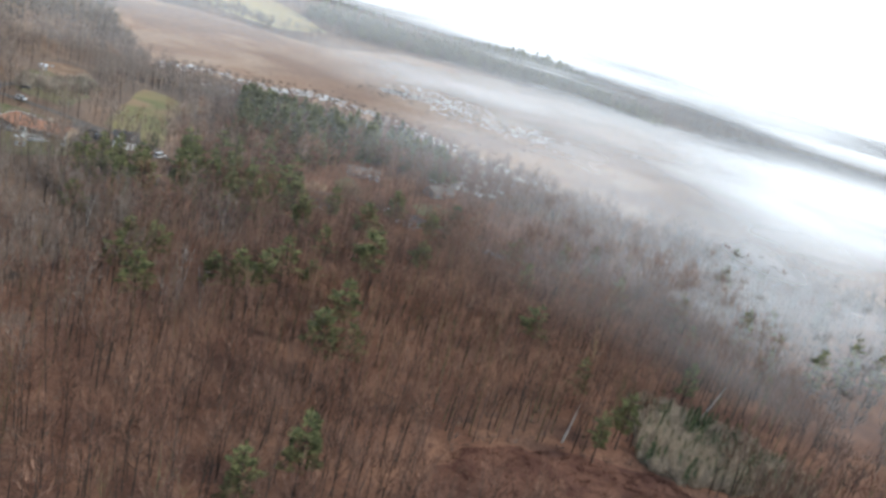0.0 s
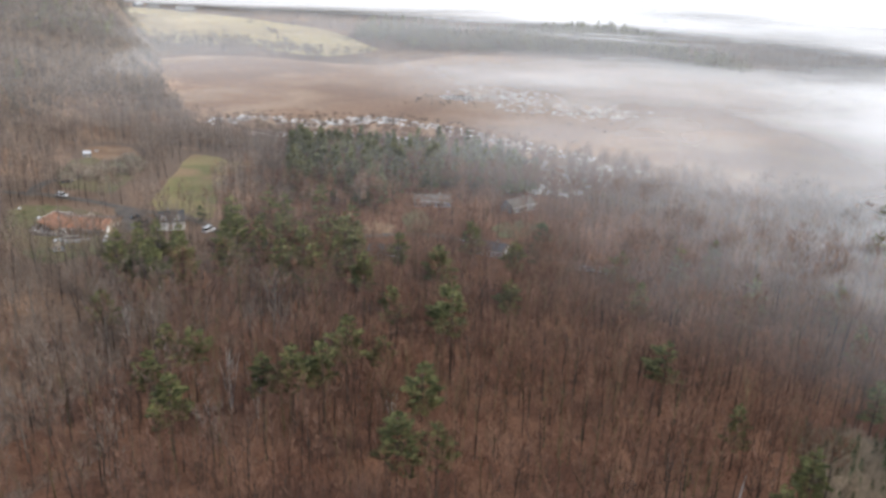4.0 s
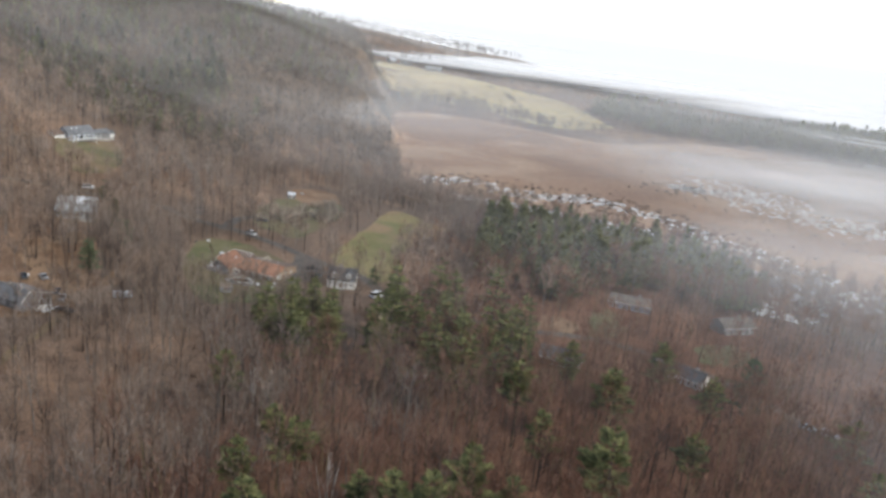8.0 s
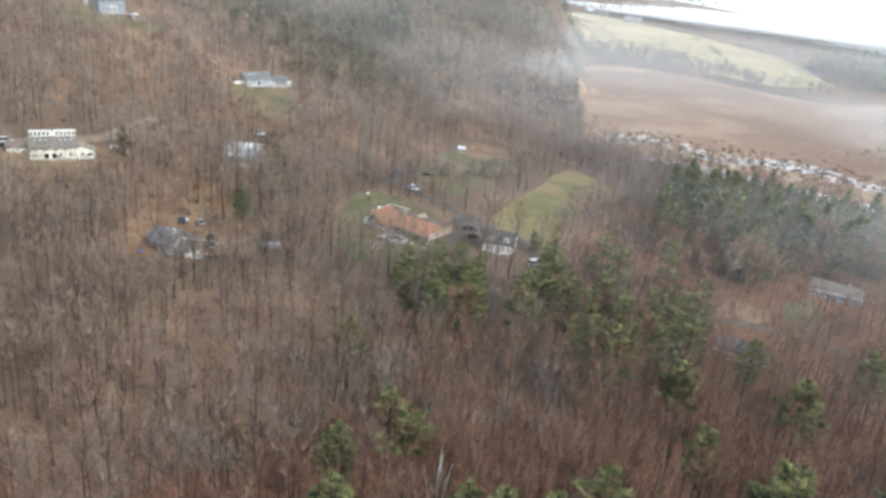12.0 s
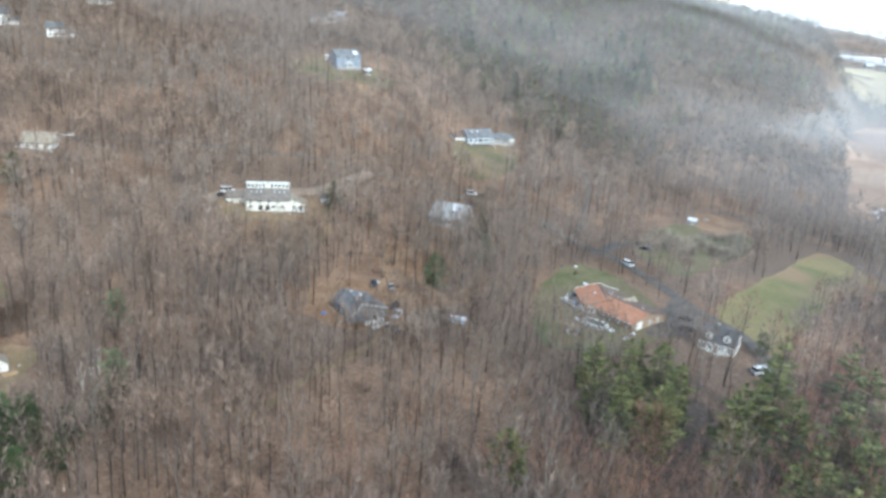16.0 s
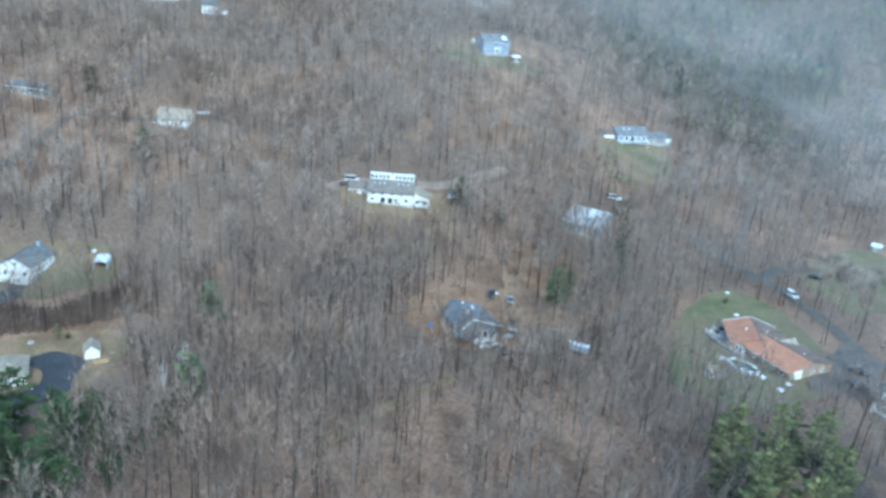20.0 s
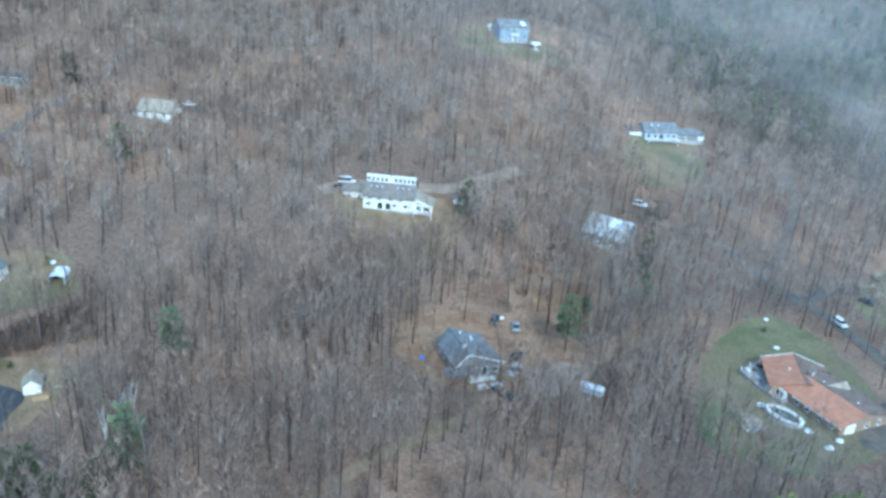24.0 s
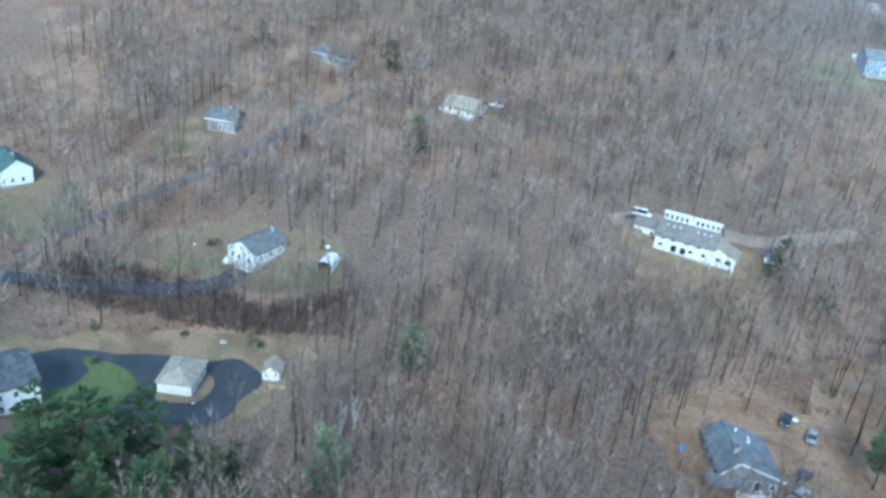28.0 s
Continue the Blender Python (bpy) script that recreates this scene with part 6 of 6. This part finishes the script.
for n, (x, y, t, w) in enumerate(((-228.5, 139.5, 4.2, 2.4), (-228, 141.8, 1.8, 1.8), (-229, 125, 1.3, 1.8), (-263.5, 121.5, 1.7, 2.2), (-263.0, 119.8, 1.6, 1.8), (-224, 107.5, 2.6, 1.8),
                                (-266, 147.5, 3.2, 2.2), (-213.5, 112.5, 1.4, 2.0), (-178, 313, 1.3, 1.6), (-174, 314.5, 1.2, 1.6), (-183, 305.5, 1.3, 1.6), (-196, 315, 1.6, 1.2))):
    shrub(x, y, t, w, NEEDLES, "small dark evergreen shrub on the grass", n)
for n, (x, y, s, m, label) in enumerate(((-228.8, 133.5, 0.8, STONE, "grey boulder on the dry grass"), (-204.2, 316.5, 0.6, R_DARK, "dark covered grill on the lawn"),
                                      (-201.5, 320.5, 0.7, R_WHITE, "white covered heap by the trees"), (-188.5, 312.5, 0.75, R_WHITE, "white covered thing behind the deck"),
                                      (-168.2, 290.2, 0.9, R_WHITE, "white pool cover rolled up"), (-157.2, 292.8, 0.9, R_WHITE, "white wrapped pump beside the pool"),
                                      (-152.6, 296.2, 0.8, R_WHITE, "white covered thing at the corner"), (-151.0, 292.0, 0.9, R_WHITE, "white wrapped heap on the lawn"),
                                      (-207.5, 361.0, 0.7, R_DARK, "dark heap beside the drive"), (-222.5, 416.0, 1.2, STONE, "grey boulder on the earth bank"),
                                      (-267.5, 148.5, 0.8, R_WHITE, "white covered heap behind the carport"), (-262.5, 116.0, 0.4, R_WHITE, "white stone on the lawn"),
                                      (-217.2, 151.2, 0.5, STONE, "grey heap beside the shed"), (-205.6, 134.8, 0.45, R_WHITE, "white bin bag by the garage"),
                                      (-216.5, 251.5, 0.6, R_WHITE, "white covered thing in the bare yard"), (-203.0, 226.0, 0.8, P_BLUE, "blue tarpaulin heap beside the grey house"),
                                      (-284.5, 228.8, 0.9, R_DARK, "dark heap at the cream house corner"), (-203.5, 112.0, 0.4, R_WHITE, "white marker stone by the grass"))):
    lump("covered_heap" if m is not STONE else "boulder", x, y, s, m, label, "boulder" if m is STONE else "heap", n=n)

# timber pile beside the garden shed, and white table benches at the porch
t = new("timber_pile")
t.matrix_world = pose(-213.6, 148.8, height(-213.6, 148.8) + 0.1, 0, 0, 95)
for k in range(6):
    part("plank", boxes((-1.6, 1.6, -0.6 + 0.2 * k, -0.45 + 0.2 * k, 0, 0.18 + 0.1 * (k % 3))), WOOD, t)
tagged(t, "small stack of yellowish planks on the grass", "timber")
for x, y in ((-188.4, 234.3), (-188.2, 237.4)):
    b = new("bench_table")
    b.matrix_world = pose(x, y, height(x, y), 0, 0, 86)
    part("tabletop", boxes((-1.2, 1.2, -0.45, 0.45, 0.7, 0.78)), WHITE, b)
    for s in (-0.8, 0.8):
        part("seat", boxes((-1.2, 1.2, s - 0.15, s + 0.15, 0.42, 0.48)), WHITE, b)
    for u in (-0.9, 0.9):
        part("leg", boxes((u - 0.05, u + 0.05, -0.85, 0.85, 0, 0.7)), WHITE, b)
    tagged(b, "white picnic table by the porch", "table")

# covered trailer at the gravel place
tr = new("trailer")
tr.matrix_world = pose(-180.4, 255.6, height(-180.4, 255.6) + 0.25, 0, 0, 41)
part("box", boxes((-2.6, 2.6, -1.0, 1.0, 0.6, 2.0), bevel=0.08), PALEBLUE, tr)
part("roof", boxes((-2.65, 2.65, -1.05, 1.05, 2.0, 2.12), bevel=0.04), R_WHITE, tr, "white roof streaked with dirt")
part("drawbar", boxes((2.5, 3.7, -0.06, 0.06, 0.55, 0.65)), R_DARK, tr)
for sx in (-0.5, 0.5):
    for sy in (-1, 1):
        w = part("wheel", car_meshes("suv")[0][3], None, tr)
        w.location = (sx, sy * 1.05, 0.35)
        part("rim", car_meshes("suv")[0][4], None, w)
tagged(tr, "pale covered trailer parked on gravel", "trailer")


# ---------------------------------------------------------------- poles along the road
def pole(x, y, turn):
    p = new("utility_pole")
    p.matrix_world = pose(x, y, height(x, y), 0, 0, turn)
    v, f = tube([(0, 0, -1), (0, 0, 9.5)], [0.16, 0.11], 8)
    part("shaft", mesh_of("shaft", v, f, DECKWOOD), None, p)
    part("crossarm", boxes((-1.1, 1.1, -0.06, 0.06, 8.7, 8.85)), DECKWOOD, p)
    for u in (-0.95, -0.4, 0.4, 0.95):
        part("insulator", boxes((u - 0.05, u + 0.05, -0.05, 0.05, 8.85, 9.05)), R_DARK, p)
    return tagged(p, "weathered wooden utility pole beside the road", "utility pole", "poles along the road")


for x, y, a in ((-243, 88, 0), (-268, 97, 20), (-296, 115, 35), (-322, 130, 30), (-349, 149, 40)):
    pole(x, y, a)


# ---------------------------------------------------------------- open water in the marsh
def puddles(band, count, size, seed, squash=1.35):
    """Ragged pools strewn along a band of the marsh."""
    r = random.Random(seed)
    bm = bmesh.new()
    for k in range(count):
        i = r.randrange(len(band) - 1)
        t = r.random()
        (ax, ay, w), (bx, by, _) = band[i], band[i + 1]
        cx, cy = ax + (bx - ax) * t + r.uniform(-w, w), ay + (by - ay) * t + r.uniform(-w, w)
        s = size * r.uniform(0.25, 1.0) ** 1.5
        ring = []
        for j in range(10):
            a = 2 * math.pi * j / 10
            q = s * r.uniform(0.45, 1.1)
            ring.append(bm.verts.new((cx + q * math.cos(a), cy + q * squash * math.sin(a), height(cx, cy) + 0.42)))
        bm.faces.new(ring)
    return bm


shore_band = [(-222, 560, 8), (-196, 582, 12), (-156, 570, 12), (-136, 584, 12), (-112, 598, 9), (-70, 584, 10), (-38, 556, 12), (-10, 540, 10), (30, 512, 10)]
mid_band = [(-80, 702, 7), (-58, 702, 28), (-30, 742, 42), (4, 700, 38), (30, 680, 30), (62, 655, 20)]
wood_band = [(-8, 500, 10), (10, 490, 12), (4, 460, 12), (-6, 430, 12), (24, 470, 12), (48, 500, 10)]
strip_band = [(-186, 534, 7), (-120, 540, 6), (-60, 540, 6)]
# the pools' white is sky glare put into their colour
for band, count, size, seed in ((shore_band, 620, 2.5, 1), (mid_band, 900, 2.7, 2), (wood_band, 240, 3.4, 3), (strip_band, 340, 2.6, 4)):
    tagged(part("marsh_pools", puddles(band, count, size, seed), WATER, None), "small marsh pools coloured white for the sky's glare on them", "pools", kind="stuff")


# dark tussocks and alder scrub between the pools
tussocks = [bush(random.Random(90 + k), 20, 2.4, 2.4, 0.16) for k in range(4)]
scrub = []
for n in range(900):
    band = (shore_band, shore_band, mid_band)[n % 3]
    k, t = rng.randrange(len(band) - 1), rng.random()
    (ax, ay, w), (bx, by, _) = band[k], band[k + 1]
    x, y = ax + (bx - ax) * t + rng.gauss(0, 1.3) * w, ay + (by - ay) * t + rng.gauss(0, 1.3) * w
    scrub.append((x, y, height(x, y), rng.uniform(0, 6.28), rng.uniform(0.4, 1.2), n))
scatter("marsh_scrub", tussocks, scrub, TWIGS_HILL, "low dark scrub and tussocks among the marsh pools", "scrub")


# ---------------------------------------------------------------- dead and bleached trees, bushes
def snag(x, y, tall, seed):
    """A dead, bleached tree with forked pale limbs."""
    r = random.Random(seed)
    s = new("dead_tree")
    s.matrix_world = pose(x, y, height(x, y))
    pts = [Vector((0, 0, -0.5)), Vector((0.2, 0.1, tall * 0.4)), Vector((0.1, -0.2, tall * 0.75)), Vector((0.5, 0.2, tall))]
    v, f = tube(pts, [0.28, 0.2, 0.13, 0.03], 6)
    part("trunk", mesh_of("trunk", v, f, BIRCH), None, s)
    for k in range(3):
        a = 2.1 * k + seed
        lean = Vector((math.cos(a), math.sin(a), 0)) * tall * 0.16
        v, f = tube([Vector((0, 0, tall * 0.08)), lean * 0.5 + Vector((0, 0, tall * 0.5)), lean + Vector((0, 0, tall * r.uniform(0.8, 1.0)))], [0.2, 0.15, 0.03], 5)
        part("stem", mesh_of("stem", v, f, BIRCH), None, s)
    for k in range(9):
        h = r.uniform(0.35, 0.85) * tall
        a = r.uniform(0, 6.28)
        q = r.uniform(0.14, 0.28) * tall
        b = Vector((0.15, 0, h))
        e = b + Vector((math.cos(a) * q * 0.6, math.sin(a) * q * 0.6, q))
        v, f = tube([b, b.lerp(e, 0.5) + Vector((0, 0, -0.3)), e], [0.12, 0.08, 0.02], 4)
        part("limb", mesh_of("limb", v, f, BIRCH), None, s)
    return tagged(s, "dead bleached tree with bare pale limbs", "tree", "dead trees")


for n, (x, y, t) in enumerate(((-66.5, 191.4, 16), (-60, 190, 12), (-198, 164, 9), (-194, 161, 8), (-201, 166, 8), (-108, 225, 11), (-70, 262, 12), (-30, 190, 10))):
    snag(x, y, t, n)

pale = [bush(random.Random(k), 240, 5.0, 5.5, 0.10) for k in range(3)]
stalks = [bush(random.Random(20 + k), 70, 3.6, 2.2, 0.05) for k in range(5)]
spikes = [small_pine(random.Random(40 + k), 17, 2.4, 70) for k in range(4)]
spots, rows = [], []
for i in range(54):
    for j in range(46):
        x, y = 55 + i + rng.uniform(-0.5, 0.5), 162 + j + rng.uniform(-0.5, 0.5)
        if not inside(np.array([x]), np.array([y]), pale_bank)[0]:
            continue
        dark = math.sin(x / 6 + 1.4 * math.sin(y / 7)) + math.sin(y / 5 + x / 11)
        if (i + 2 * j) % 6 == 0 and rng.random() < 0.55:
            rows.append((x, y, height(x, y), rng.uniform(0, 6.28), rng.uniform(0.2, 0.31) + 0.04 * dark, i + j))
        elif rng.random() < 0.44 - 0.16 * dark:
            spots.append((x, y, height(x, y), 0.7 * j, rng.uniform(0.65, 1.2), i * 3 + j))
scatter("pale_thicket", stalks, spots, REEDTOP, "bleached pale thicket of fine upright stalks", "thicket")
scatter("bank_shrubs", spikes, rows, NEEDLES_DARK, "narrow dark evergreen shrubs standing in the pale thicket", "shrubs")


def leaning_trunk(x, y, tall, lean, seed):
    """A dead trunk without limbs, tilted."""
    t = new("dead_tree")
    t.matrix_world = pose(x, y, height(x, y), 0, lean, seed * 31)
    v, f = tube([Vector((0, 0, -0.6)), Vector((0.12, 0, tall * 0.5)), Vector((0.05, 0.1, tall))], [0.24, 0.18, 0.06], 7)
    part("trunk", mesh_of("trunk", v, f, BIRCH), None, t)
    v, f = tube([Vector((0.12, 0, tall * 0.6)), Vector((0.5, 0.2, tall * 0.74))], [0.07, 0.02], 4)
    part("stub", mesh_of("stub", v, f, BIRCH), None, t)
    return tagged(t, "leaning dead trunk bleached pale grey", "tree", "dead trees")


ferns = [bush(random.Random(60 + k), 26, 0.7, 2.6, 0.06) for k in range(4)]
fronds = [(x, y, height(x, y), rng.uniform(0, 6.28), rng.uniform(0.5, 1.3), n) for n, (x, y) in enumerate((rng.uniform(8, 76), rng.uniform(126, 165)) for _ in range(900)) if inside(np.array([x]), np.array([y]), red_clearing)[0]]
scatter("bracken", ferns, fronds, BRACKEN, "dead rust-brown bracken in the clearing", "bracken")
leaning_trunk(80, 202, 12, 16, 0)
leaning_trunk(37.5, 169, 11, 9, 1)
yard_bushes = []
for n in range(400):
    x, y = rng.uniform(-224, -180), rng.uniform(348, 420)
    if len(yard_bushes) < 30 and inside(np.array([x]), np.array([y]), yard_stone)[0] and math.hypot(x + 197, y - 384) < rng.uniform(4, 34):
        yard_bushes.append((x, y, height(x, y), rng.uniform(0, 6.28), rng.uniform(0.5, 1.15), n))
scatter("bare_shrubs", pale, yard_bushes, SHRUBTWIG, "pale bare shrubs on the lawn", "shrubs")
hedge = sown(-249, -234, 88, 160, 1.15, 0.9, 1.7)
scatter("bramble_belt", thicket, hedge, BRUSH, "dense dark red-brown bramble belt between the yards", "brush")

# stands of evergreens on the hill above the farm houses
fuller = [small_pine(random.Random(70 + k), 16, 3.9, 300) for k in range(5)]
hill_stand = [(-432, 432), (-490, 500), (-470, 560), (-438, 606), (-343, 518), (-325, 466), (-338, 434), (-372, 420)]
scatter("evergreen_stand", fuller, sown_in(hill_stand, 11, 0.35, 1.0, 0.1), NEEDLES_HILL, "dense dark evergreen stand on the misty hillside", "woods")
for n, (x, y, size) in enumerate(((-376, 102, 0.7), (-367, 151, 0.7), (-254, 320, 0.6), (-188, 140, 0.5), (-126.5, 317.5, 0.45), (-257, 272, 0.5), (1, 295, 1.05))):
    conifer(x, y, size, n, "dark green conifer standing among bare trees", DARK, "conifer")
